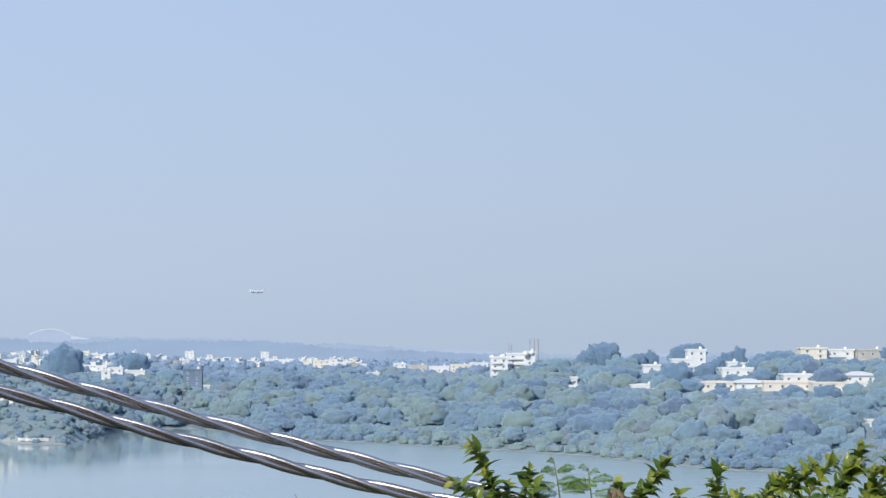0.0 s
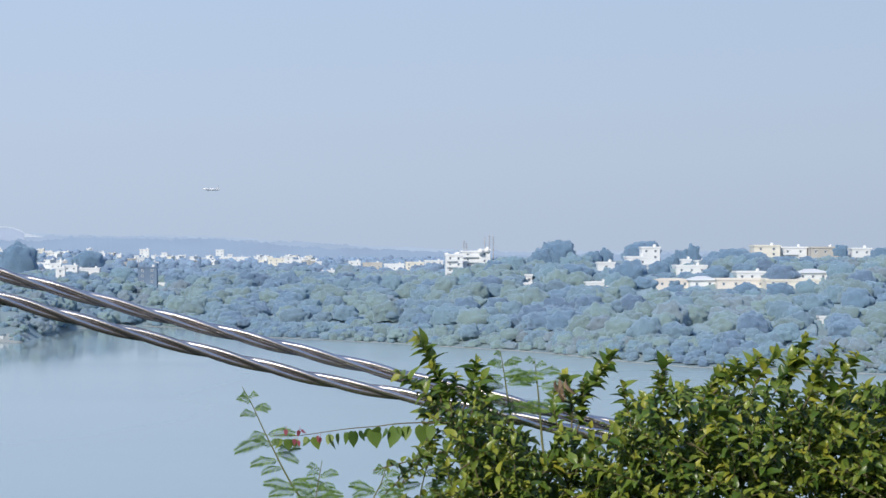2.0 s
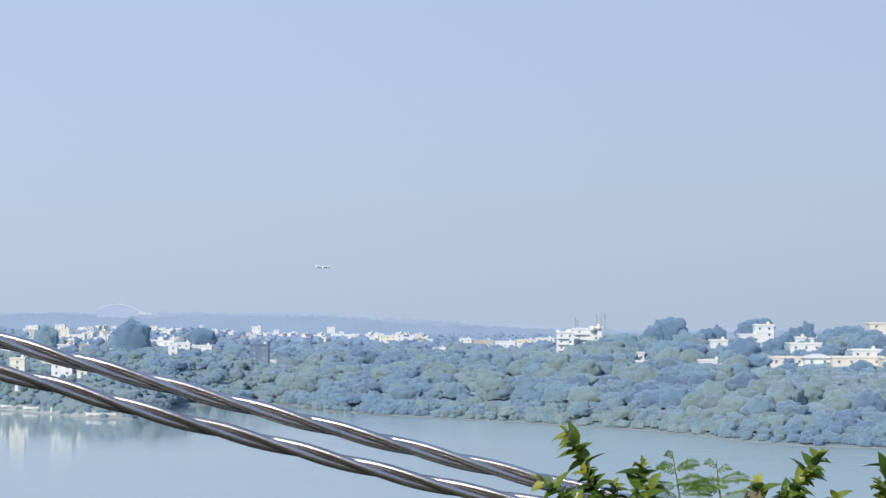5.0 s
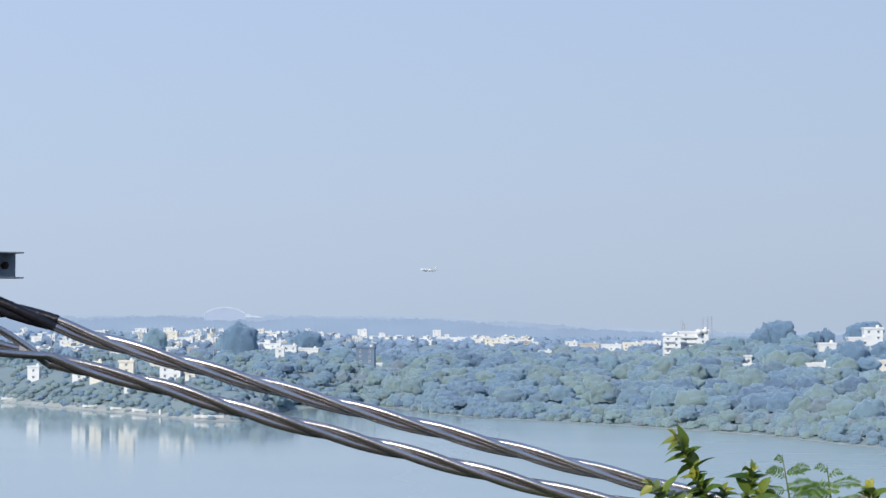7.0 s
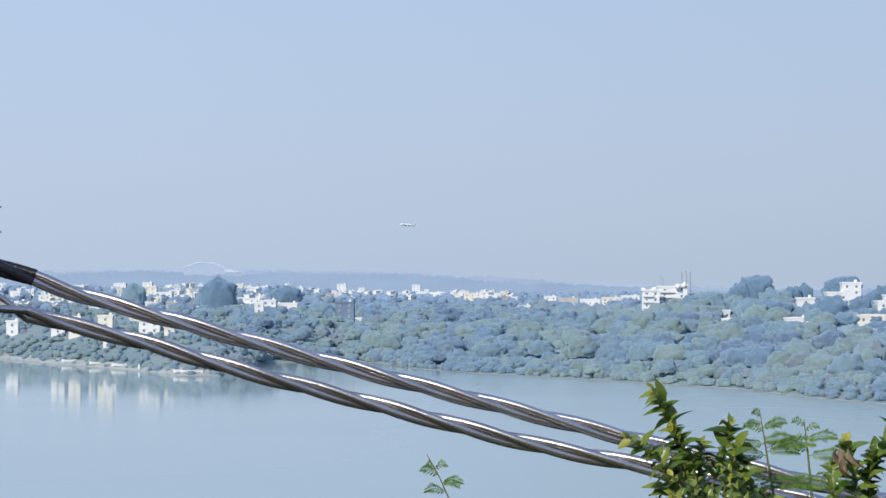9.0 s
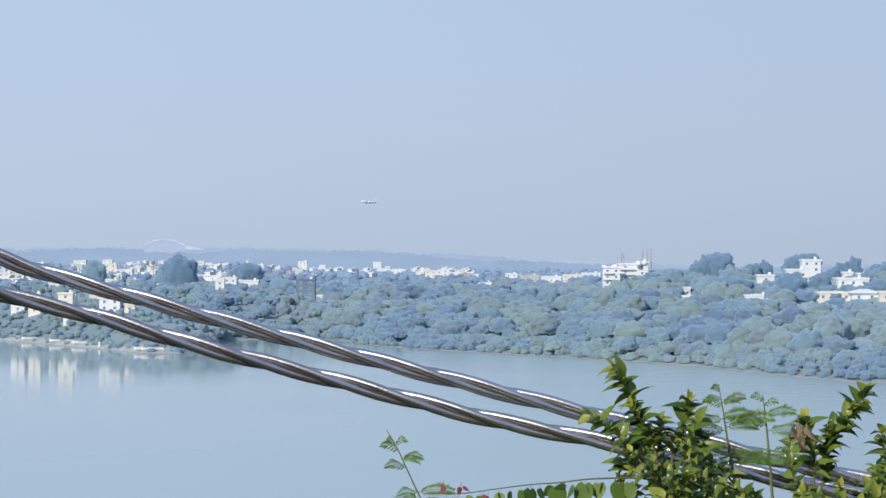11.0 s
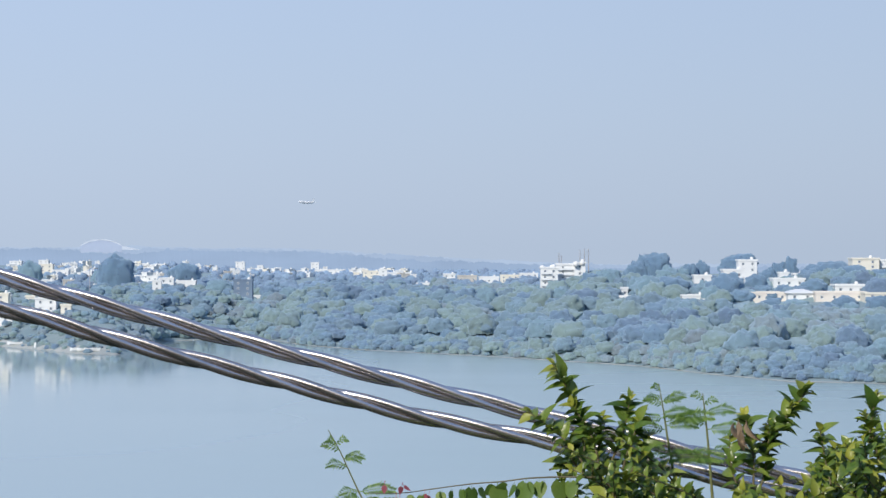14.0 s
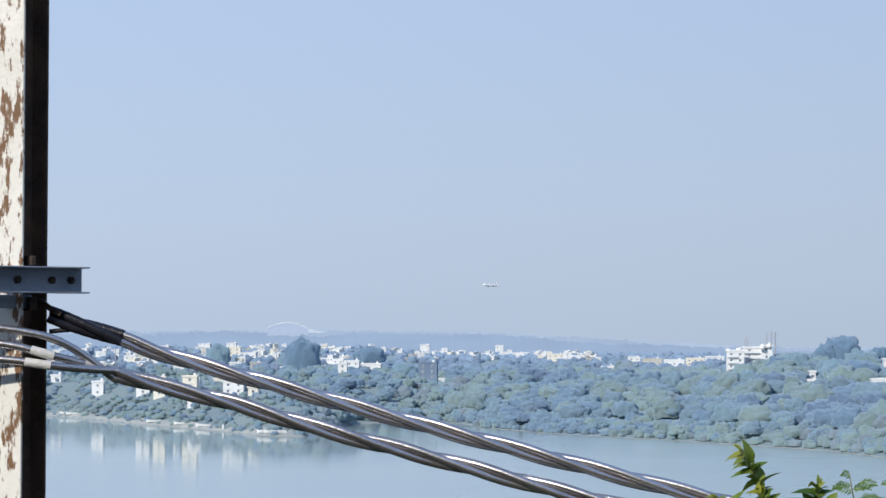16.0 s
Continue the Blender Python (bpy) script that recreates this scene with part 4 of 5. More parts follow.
def big_tree(a, b_top, b_low, half, d, label, mat, lumps=9, squat=0.9):
    """A tall single tree: tapered trunk, limbs, crown of leaf clumps."""
    c = sight(a, b_top, d)
    g = float(land(c.x, c.y))
    root = thing("tree", pose(c.x, c.y, g), label, "tree", "tall trees on the skyline")
    rx = half / 3688 * d
    top = c.z - g
    ch = max((b_low - b_top) / 3688 * d, 2.0)
    mid = max(top - ch * 0.62, 1.0)
    v, q = crown_arrays(rnd, lumps + 6, 150, 0.05, squat)
    v = v / np.abs(v).max(0)
    v[:, 2] = np.sign(v[:, 2]) * np.abs(v[:, 2]) ** 0.82       # broad flat-topped dome
    v = v * (rx * 1.12, rx, ch * 0.62)
    crown = shared("crown", mesh_from("crown", v + (0, 0, mid), q), mat, root)
    crown.data.polygons.foreach_set("use_smooth", np.ones(len(crown.data.polygons), dtype=bool))
    shared("trunk", tube_mesh("trunk", [(0, 0, -0.5), (0.1, 0, mid * 0.4), (0.2, 0.1, mid * 0.8), (0.1, 0, mid)], [rx * 0.11, rx * 0.08, rx * 0.06, rx * 0.04], 8), M_BARK_FAR, root)
    for k in range(4):
        an = k * 1.6 + rnd.uniform(0, 0.6)
        tip = (math.cos(an) * rx * 0.6, math.sin(an) * rx * 0.5, mid + ch * 0.15)
        shared("limb", tube_mesh("limb", [(0.1, 0, mid * 0.62), (tip[0] * 0.5, tip[1] * 0.5, mid * 0.85), tip], [rx * 0.05, rx * 0.035, rx * 0.015], 6), M_BARK_FAR, root)
    return root


for a_, bt, bl, hw, d_, mt in (
        (1187, 316, 385, 37, 960, 2), (1160, 330, 372, 22, 955, 2), (1215, 338, 378, 22, 950, 0), (1276, 329, 378, 13, 965, 2), (1252, 336, 368, 16, 960, 2), (1240, 342, 372, 14, 955, 0),
        (1340, 318, 368, 33, 985, 2), (1432, 322, 384, 15, 975, 2), (1410, 335, 385, 16, 975, 2), (1480, 338, 385, 26, 955, 2), (1505, 331, 372, 36, 940, 2), (1545, 338, 372, 26, 935, 2),
        (1318, 350, 412, 34, 850, 2), (1348, 378, 412, 24, 848, 0), (1372, 354, 386, 20, 890, 2), (1392, 346, 374, 16, 940, 2), (1465, 346, 374, 22, 925, 2), (1292, 374, 404, 18, 845, 0), (1225, 358, 402, 30, 878, 2), (1180, 356, 396, 28, 885, 0), (1452, 384, 400, 14, 845, 2), (1396, 386, 402, 18, 842, 2), (1530, 398, 424, 22, 810, 2), (1442, 410, 434, 24, 800, 0), (1400, 406, 434, 22, 805, 2), (1590, 404, 432, 24, 800, 2), (1640, 398, 430, 22, 805, 0), (1420, 373, 398, 16, 860, 2), (1600, 345, 372, 26, 930, 2), (1640, 350, 385, 24, 925, 2), (1700, 325, 350, 14, 945, 2),
        (1728, 350, 382, 28, 920, 2), (1775, 330, 370, 22, 905, 2), (1810, 327, 372, 30, 900, 2), (1850, 338, 385, 30, 890, 2), (1890, 343, 385, 26, 885, 2), (1950, 350, 395, 30, 880, 2), (2000, 335, 395, 34, 880, 0),
        (1110, 345, 385, 24, 960, 0), (1080, 352, 392, 24, 950, 2), (1500, 412, 440, 20, 780, 2), (1540, 414, 440, 18, 780, 0),
        (360, 334, 374, 26, 1330, 2), (345, 345, 360, 14, 1335, 2), (238, 317, 392, 32, 1280, 2), (215, 340, 386, 22, 1290, 0), (86, 330, 378, 24, 1420, 0), (420, 366, 398, 26, 1210, 0),
        (330, 404, 432, 30, 1060, 2), (300, 410, 434, 26, 1050, 2), (0, 446, 470, 16, 960, 2), (-40, 442, 468, 18, 965, 2), (26, 440, 466, 14, 955, 0)):
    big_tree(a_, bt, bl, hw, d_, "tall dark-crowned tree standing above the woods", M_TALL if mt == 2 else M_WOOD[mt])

# ---------------------------------------------------------------- the airliner
c = sight(575, 228, 3400)
airliner = thing("airliner", pose(c.x, c.y, c.z, 0, 0, 38) @ pose(0, 0, 0, 0, 3, 0) @ Matrix.Scale(0.98, 4), "small white twin-engined jet airliner in flight", "airliner")
along = Matrix.Rotation(radians(90), 4, "Y")
bm = bmesh.new()
turned(bm, [(0.1, -15.4), (0.8, -14.9), (1.5, -13.8), (1.95, -11.5), (2.0, -9), (2.0, 6), (1.8, 9), (1.1, 12.6), (0.5, 14.8), (0.2, 15.3)], 20, along)
part("fuselage", bm, M_AIRLINER, airliner, smooth=True)


def panel(bm, pts, t):
    lo = [bm.verts.new(p) for p in pts]
    hi = [bm.verts.new(Vector(p) + Vector(t)) for p in pts]
    n_ = len(pts)
    bm.faces.new(lo[::-1])
    bm.faces.new(hi)
    for k in range(n_):
        bm.faces.new((lo[k], lo[(k + 1) % n_], hi[(k + 1) % n_], hi[k]))


for s in (-1, 1):
    bm = bmesh.new()
    panel(bm, [(-3.5, s * 1.6, -0.8), (2.6, s * 1.6, -0.8), (5.0, s * 14.5, 0.9), (3.4, s * 14.5, 0.9)], (0, 0, 0.45))
    part("wing", bm, M_AIRLINER, airliner)
    bm = bmesh.new()
    panel(bm, [(11.0, s * 0.8, 0.7), (13.6, s * 0.8, 0.7), (15.2, s * 5.6, 1.2), (14.0, s * 5.6, 1.2)], (0, 0, 0.25))
    part("tailplane", bm, M_AIRLINER, airliner)
    bm = bmesh.new()
    turned(bm, [(0.55, -2.4), (0.95, -2.2), (1.0, -0.5), (0.75, 1.2), (0.35, 1.8)], 14, Matrix.Translation((-1.6, s * 4.8, -1.6)) @ along)
    part("engine", bm, M_ENGINE, airliner, smooth=True)
bm = bmesh.new()
panel(bm, [(9.4, -0.15, 1.4), (14.2, -0.15, 0.8), (16.0, -0.15, 7.0), (13.9, -0.15, 7.0)], (0, 0.3, 0))
part("tail_fin", bm, M_AIRLINER, airliner)


# ---------------------------------------------------------------- the pole and its cross-arm
POLE_X, POLE_Y, POLE_FOOT = -2.434, 8.42, float(land(-2.434, 8.42))
pole = thing("utility_pole", pose(POLE_X, POLE_Y, POLE_FOOT, 0, 0, -17), "white-painted rusting steel beam pole with a cross-arm", "utility pole")
PH = 43.0 - POLE_FOOT
FW, FD, FT = 0.150, 0.190, 0.014       # flange width, depth of the beam, thickness
bm = bmesh.new()
box(bm, -FW / 2, FW / 2, -FD / 2, -FD / 2 + FT, -0.6, PH, 0.003)
part("front_flange", bm, M_POLE, pole, "flaking white paint over rust")
bm = bmesh.new()
box(bm, -FW / 2, FW / 2, FD / 2 - FT, FD / 2, -0.6, PH, 0.003)
part("back_flange", bm, M_POLE_RUST, pole, "rust-brown steel")
bm = bmesh.new()
box(bm, -0.006, 0.006, -FD / 2 + FT, FD / 2 - FT, -0.6, PH)
part("web", bm, M_POLE_RUST, pole, "rust-brown steel")
bm = bmesh.new()
box(bm, -0.11, 0.11, -0.16, 0.16, -0.3, 0.06, 0.02)
part("footing", bm, M_CONCRETE, pole, "grey concrete")

ARM_Z = 40.219
arm = thing("cross_arm", pose(-2.43, 8.268, ARM_Z, 0, 0, 38), "grey galvanised channel cross-arm bolted to the pole", "cross-arm")
AH, AT, AL, AD = 0.108, 0.006, 0.311, 0.090
bm = bmesh.new()
box(bm, -0.75, AL, -AT, 0, -AH / 2, AH / 2, 0.001)
part("web", bm, M_GALV, arm)
for s in (-1, 1):
    bm = bmesh.new()
    z0, z1 = sorted((s * AH / 2, s * (AH / 2 - AT)))
    box(bm, -0.75, AL, -AD, -AT, z0, z1, 0.001)
    part("flange", bm, M_GALV, arm)
for x in (0.03, 0.178, 0.262):
    bm = bmesh.new()
    turned(bm, [(0.017, 0), (0.017, 0.010), (0.009, 0.0101), (0.009, 0.026), (0.004, 0.028)], 6, Matrix.Translation((x, -AT, 0.0)) @ Matrix.Rotation(radians(90), 4, "X"))
    part("bolt", bm, M_BOLT, arm, "dark rusty bolt")
bm = bmesh.new()
box(bm, -0.09, 0.11, 0.03, 0.06, -0.115, -0.06, 0.004)
part("clamp", bm, M_GALV, arm)
bm = bmesh.new()
box(bm, 0.085, 0.115, -0.01, 0.16, -0.125, -0.07, 0.004)
box(bm, 0.09, 0.112, 0.0, 0.16, 0.058, 0.10, 0.004)
part("back_clamp", bm, M_BOLT, arm, "dark rusty clamp")


# ---------------------------------------------------------------- twisted cables
def helix(centre, strand, count, spread, pitch, phase):
    """The line of one strand round the centre line."""
    c = np.asarray(centre)
    tan = np.gradient(c, axis=0)
    step = np.linalg.norm(tan, axis=1)
    tan /= step[:, None]
    run = np.concatenate([[0], np.cumsum(np.linalg.norm(np.diff(c, axis=0), axis=1))])
    up = np.array([0, 0, 1.0])
    u = up[None] - tan * (tan @ up)[:, None]
    u /= np.linalg.norm(u, axis=1)[:, None]
    w = np.cross(tan, u)
    an = phase + 2 * math.pi * (run / pitch + strand / count)
    sp = np.broadcast_to(spread, run.shape)[:, None]
    return c + sp * (np.cos(an)[:, None] * u + np.sin(an)[:, None] * w)


def bundle(name, ctrl, n, radius, pitch, phase, label, ends=None, loosen=0.0):
    pts = smooth_line([sight(*p) for p in ctrl], n)
    root = thing(name, Matrix(), label, "power cable", "twisted cables on the pole")
    spread = radius * 1.2 * np.ones(n)
    lines = []
    for k in range(3):
        ln = helix(pts, k, 3, spread, pitch, phase)
        if ends:
            lead = smooth_line([Vector(p) for p in ends[k]] + [Vector(ln[0]), Vector(ln[2])], 26)[:-4]
            ln = np.concatenate([lead, ln])
        lines.append(ln)
        shared("strand", tube_mesh("strand", ln, radius, 14), M_CABLE, root)
    return root, pts, lines


R_STRAND = 0.0165
upper, upper_pts, upper_lines = bundle("twisted_cable", [(-226, 276, 8.40), (-155, 299, 8.42), (-87, 322, 8.44), (0, 351, 8.45), (217, 410, 8.45), (444, 470, 8.45), (784, 556, 8.4), (1073, 627, 8.35), (1418, 710, 8.25), (1800, 800, 8.15), (2120, 870, 8.1)],
                                      520, R_STRAND, 1.0, 2.26, "three-core twisted grey power cable running from the pole")
LEFT_ENDS = [[tuple(sight(-420, 296, 8.2)), tuple(sight(-300, 302, 8.22)), tuple(sight(-200, 327, 8.25))],
             [tuple(sight(-420, 318, 8.2)), tuple(sight(-300, 330, 8.2)), tuple(sight(-210, 352, 8.23))],
             [tuple(sight(-420, 350, 8.2)), tuple(sight(-300, 357, 8.2)), tuple(sight(-200, 370, 8.23))]]
lower, lower_pts, lower_lines = bundle("twisted_cable", [(-105, 381, 8.36), (-40, 399, 8.38), (92, 430, 8.4), (278, 482, 8.4), (500, 538, 8.4), (784, 609, 8.35), (1002, 652, 8.3), (1383, 733, 8.2), (1800, 822, 8.1), (2120, 888, 8.05)],
                                      500, R_STRAND, 1.0, 3.05, "three-core twisted grey power cable passing before the pole", LEFT_ENDS)
# black tape on the upper cable beside the pole, pale tape on the loose cores
for k in range(3):
    wrap = upper_lines[k][0:104:4]
    shared("tape_wrap", tube_mesh("tape_wrap", wrap, R_STRAND + 0.003 + 0.0005 * np.sin(np.arange(len(wrap)) * 2.1 + k), 12), M_TAPE, upper, "wrinkled black insulating tape")
for k, (i0, i1) in ((1, (9, 13)), (2, (8, 12)), (1, (15, 18))):
    ln = lower_lines[k][i0:i1]
    shared("tape_band", tube_mesh("tape_band", ln, R_STRAND + 0.002, 12), M_TAPE_WHITE, lower, "pale grey binding tape")
hook = thing("cable_hook", pose(POLE_X + 0.1, POLE_Y - 0.03, float(upper_pts[0][2]) + 0.02), "dark steel hook holding the cable to the pole", "cable hook")
shared("hook_bar", tube_mesh("hook_bar", [(-0.06, 0.02, 0.03), (0.0, 0.0, 0.035), (0.05, -0.01, 0.0), (0.09, -0.02, -0.02)], 0.012, 10), M_BOLT, hook)
tail = smooth_line([sight(-226, 306, 8.40), sight(-190, 303, 8.41), sight(-140, 302, 8.42)], 20)
shared("tail", tube_mesh("tail", tail, 0.010, 10), M_TAPE, upper, "thin black wire tail")


# ---------------------------------------------------------------- the shrub in front of the cables
def leaf_mesh(name, length, width, curl, fold, tip=1.0, cols=5):
    """A pointed leaf blade along +Y, folded at the midrib and curled, with a short stalk."""
    v, f = [], []
    for k in range(cols + 1):
        u = k / cols
        wd = width * 0.5 * (math.sin(math.pi * min(u ** 0.85, 1)) ** 0.8) * (1 - 0.15 * u) + 0.0006
        if k == cols:
            wd = 0.0004
        z = -curl * length * u * u
        v += [(-wd, u * length, z + fold * wd), (0, u * length, z), (wd, u * length, z + fold * wd)]
        if k:
            q = 3 * k
            f += [(q - 3, q - 2, q + 1, q), (q - 2, q - 1, q + 2, q + 1)]
    s = 0.006
    q = len(v)
    v += [(-0.0012, -0.008, 0), (0.0012, -0.008, 0), (0.0012, s, 0.0), (-0.0012, s, 0.0)]
    f.append((q, q + 1, q + 2, q + 3))
    me = mesh_from(name, v, f)
    for p in me.polygons:
        p.use_smooth = True
    return me


srnd = random.Random(23)
LEAVES = [leaf_mesh("leaf", 0.074, 0.046, 0.35, 0.6), leaf_mesh("leaf", 0.080, 0.048, 0.6, 0.45), leaf_mesh("leaf", 0.066, 0.043, 0.15, 0.8), leaf_mesh("leaf", 0.074, 0.047, 0.8, 0.7)]
LEAF_V = []
for me in LEAVES:
    me.materials.append(M_LEAF)
    LEAF_V.append((np.array([tuple(p.co) for p in me.vertices]), np.array([tuple(p.vertices) for p in me.polygons])))

SHRUB_BASE = Vector((1.35, 7.75, float(land(1.35, 7.75))))
shrub = thing("shrub", pose(*SHRUB_BASE), "dense leafy shrub with glossy small green leaves", "shrub")
stem_store, leaf_store, young_store = ([], [], [0]), ([], [], [0]), ([], [], [0])
near_leaves = []


def shoot(base, tip, leaves, bend=0.05, size=1.0, radius=0.004, start=0.25, young=0.2, single=False):
    """A woody shoot with leaves set in a spiral towards its tip."""
    base, tip = Vector(base), Vector(tip)
    side = Vector((srnd.uniform(-1, 1), srnd.uniform(-1, 1), srnd.uniform(-0.2, 0.2))) * bend
    pts = smooth_line([base, base.lerp(tip, 0.35) + side, base.lerp(tip, 0.7) + side * 0.8, tip], 9)
    v, q = tube_arrays(pts, np.linspace(radius, radius * 0.35, 9), 5)
    put(stem_store, v - np.array(SHRUB_BASE), q)
    ang = srnd.uniform(0, 6.28)
    for k in range(leaves):
        u = start + (1 - start) * (k + srnd.uniform(0, 0.6)) / leaves
        u = min(u, 0.995)
        x = u * 8
        n0 = min(int(x), 7)
        p = Vector(pts[n0] * (1 - (x - n0)) + pts[n0 + 1] * (x - n0))
        ax = Vector(pts[n0 + 1] - pts[n0]).normalized()
        ang += 2.4 + srnd.uniform(-0.4, 0.4)
        out = ax.orthogonal().normalized()
        out.rotate(Matrix.Rotation(ang, 3, ax))
        spread = srnd.uniform(0.55, 1.05) * (0.45 if u > 0.93 else 1)
        way = (ax * (1 - 0.5 * spread) + out * spread + Vector((0, 0, 0.10))).normalized()
        face = (Vector((srnd.gauss(-0.2, 0.4), srnd.gauss(-0.45, 0.4), 0.9)) + ax * 0.3).normalized()
        xax = way.cross(face).normalized()
        zax = xax.cross(way)
        s = size * srnd.uniform(0.6, 1.18) * (0.62 if u > 0.9 else 1)
        m = Matrix((xax, way, zax)).transposed().to_4x4()
        m = Matrix.Translation(p) @ m @ Matrix.Scale(s, 4)
        kind = srnd.randrange(4)
        if single and u < 0.8 and len(near_leaves) < 300:
            near_leaves.append((kind, m))
        else:
            v, q = LEAF_V[kind]
            mm = np.array(m)
            w = v @ mm[:3, :3].T + mm[:3, 3] - np.array(SHRUB_BASE)
            put(young_store if (u > 0.86 and srnd.random() < 0.75) or srnd.random() < young * 0.5 else leaf_store, w, q)


TOP_A = [940, 975, 1000, 1050, 1100, 1150, 1220, 1300, 1400, 1425, 1480, 1540, 1583, 1650, 1700, 1760, 1830, 1900, 1990, 2150, 2400]
TOP_B = [740, 680, 655, 630, 632, 650, 688, 708, 726, 668, 655, 640, 610, 622, 596, 604, 572, 566, 590, 585, 620]
LEFT_B = [640, 700, 780, 835, 880, 930, 1000, 1100, 1250]
LEFT_A = [1000, 1005, 1030, 1050, 960, 720, 620, 620, 800]

# long shoots that stand out above the mass
for tip, base, d, lv in (((1005, 512), (1062, 668), 7.62, 34), ((962, 598), (1060, 690), 7.62, 18), ((1038, 585), (1085, 680), 7.6, 16), ((1143, 566), (1108, 690), 7.66, 26),
                         ((1095, 606), (1085, 700), 7.6, 16), ((1165, 600), (1130, 700), 7.6, 18), ((1180, 640), (1140, 720), 7.6, 14), ((1462, 554), (1365, 668), 7.66, 26), ((1430, 590), (1370, 690), 7.64, 18),
                         ((1346, 600), (1362, 730), 7.6, 22), ((1320, 640), (1350, 760), 7.6, 14), ((1388, 618), (1372, 740), 7.6, 18), ((1583, 564), (1570, 680), 7.6, 20), ((1560, 600), (1590, 700), 7.6, 16),
                         ((1480, 630), (1500, 730), 7.6, 16), ((1744, 572), (1690, 650), 7.55, 22), ((1715, 590), (1660, 690), 7.55, 18), ((1800, 565), (1740, 640), 7.55, 20), ((1845, 556), (1780, 650), 7.55, 22),
                         ((1904, 520), (1850, 640), 7.55, 32), ((1885, 560), (1830, 660), 7.5, 20), ((1978, 540), (1925, 660), 7.5, 26), ((2030, 560), (1970, 680), 7.5, 22), ((1940, 572), (1900, 690), 7.5, 20)):
    shoot(sight(*base, d), sight(*tip, d + 0.03), int(lv * 1.25), 0.03, 0.92, 0.0045, 0.12, 0.35, single=True)
# the mass
made = 0
while made < 1300:
    a_, b_ = srnd.uniform(600, 2380), srnd.uniform(620, 1130)
    if b_ < np.interp(a_, TOP_A, TOP_B) + 6 or a_ < np.interp(b_, LEFT_B, LEFT_A):
        continue
    d_ = 7.25 + 0.9 * srnd.random()
    tip = sight(a_, b_, d_)
    root = Vector((tip.x + srnd.gauss(0.06, 0.2), d_ + srnd.uniform(-0.02, 0.3), tip.z - srnd.uniform(0.08, 0.32)))
    shoot(root, tip, srnd.randint(15, 22), 0.05, srnd.uniform(0.62, 0.94), 0.004, 0.1, 0.22, single=(b_ < 720 and d_ < 7.6))
    made += 1
# lower parts down to the ground
for k in range(190):
    x_, y_ = srnd.uniform(0.3, 3.0), srnd.uniform(7.2, 8.3)
    z_ = srnd.uniform(SHRUB_BASE.z + 0.5, 38.7)
    shoot((x_ + srnd.gauss(0, 0.1), y_, z_ - 0.4), (x_, y_ - 0.1, z_), 14, 0.06, 1.05, 0.005, 0.1, 0.1)
for k in range(14):
    a_ = srnd.uniform(0, 6.28)
    foot = Vector((0.12 * math.cos(a_), 0.12 * math.sin(a_), -0.1))
    tipx = -0.9 + 2.4 * (k + 0.5) / 14
    tip = Vector((tipx, srnd.uniform(-0.35, 0.25), srnd.uniform(1.6, 2.3)))
    ln = smooth_line([foot, foot.lerp(tip, 0.35) + Vector((0.05, 0.1, 0.25)), foot.lerp(tip, 0.7) + Vector((0, 0.06, 0.2)), tip], 16)
    shared("branch", tube_mesh("branch", ln, np.linspace(0.026, 0.007, 16), 8), M_BARK, shrub)
tagged(shared("twig_mass", mesh_from("twig_mass", np.concatenate(stem_store[0]), np.concatenate(stem_store[1])), M_STEM, shrub), kind="stuff")
tagged(shared("foliage", mesh_from("foliage", np.concatenate(leaf_store[0]), np.concatenate(leaf_store[1])), M_LEAF_JOINED, shrub), kind="stuff")
tagged(shared("young_foliage", mesh_from("young_foliage", np.concatenate(young_store[0]), np.concatenate(young_store[1])), M_LEAF_YOUNG, shrub), "yellow-green young leaves at the shoot tips", kind="stuff")
for kind, m in near_leaves:
    shared("leaf", LEAVES[kind], None, shrub, m=Matrix.Translation(-SHRUB_BASE) @ m)


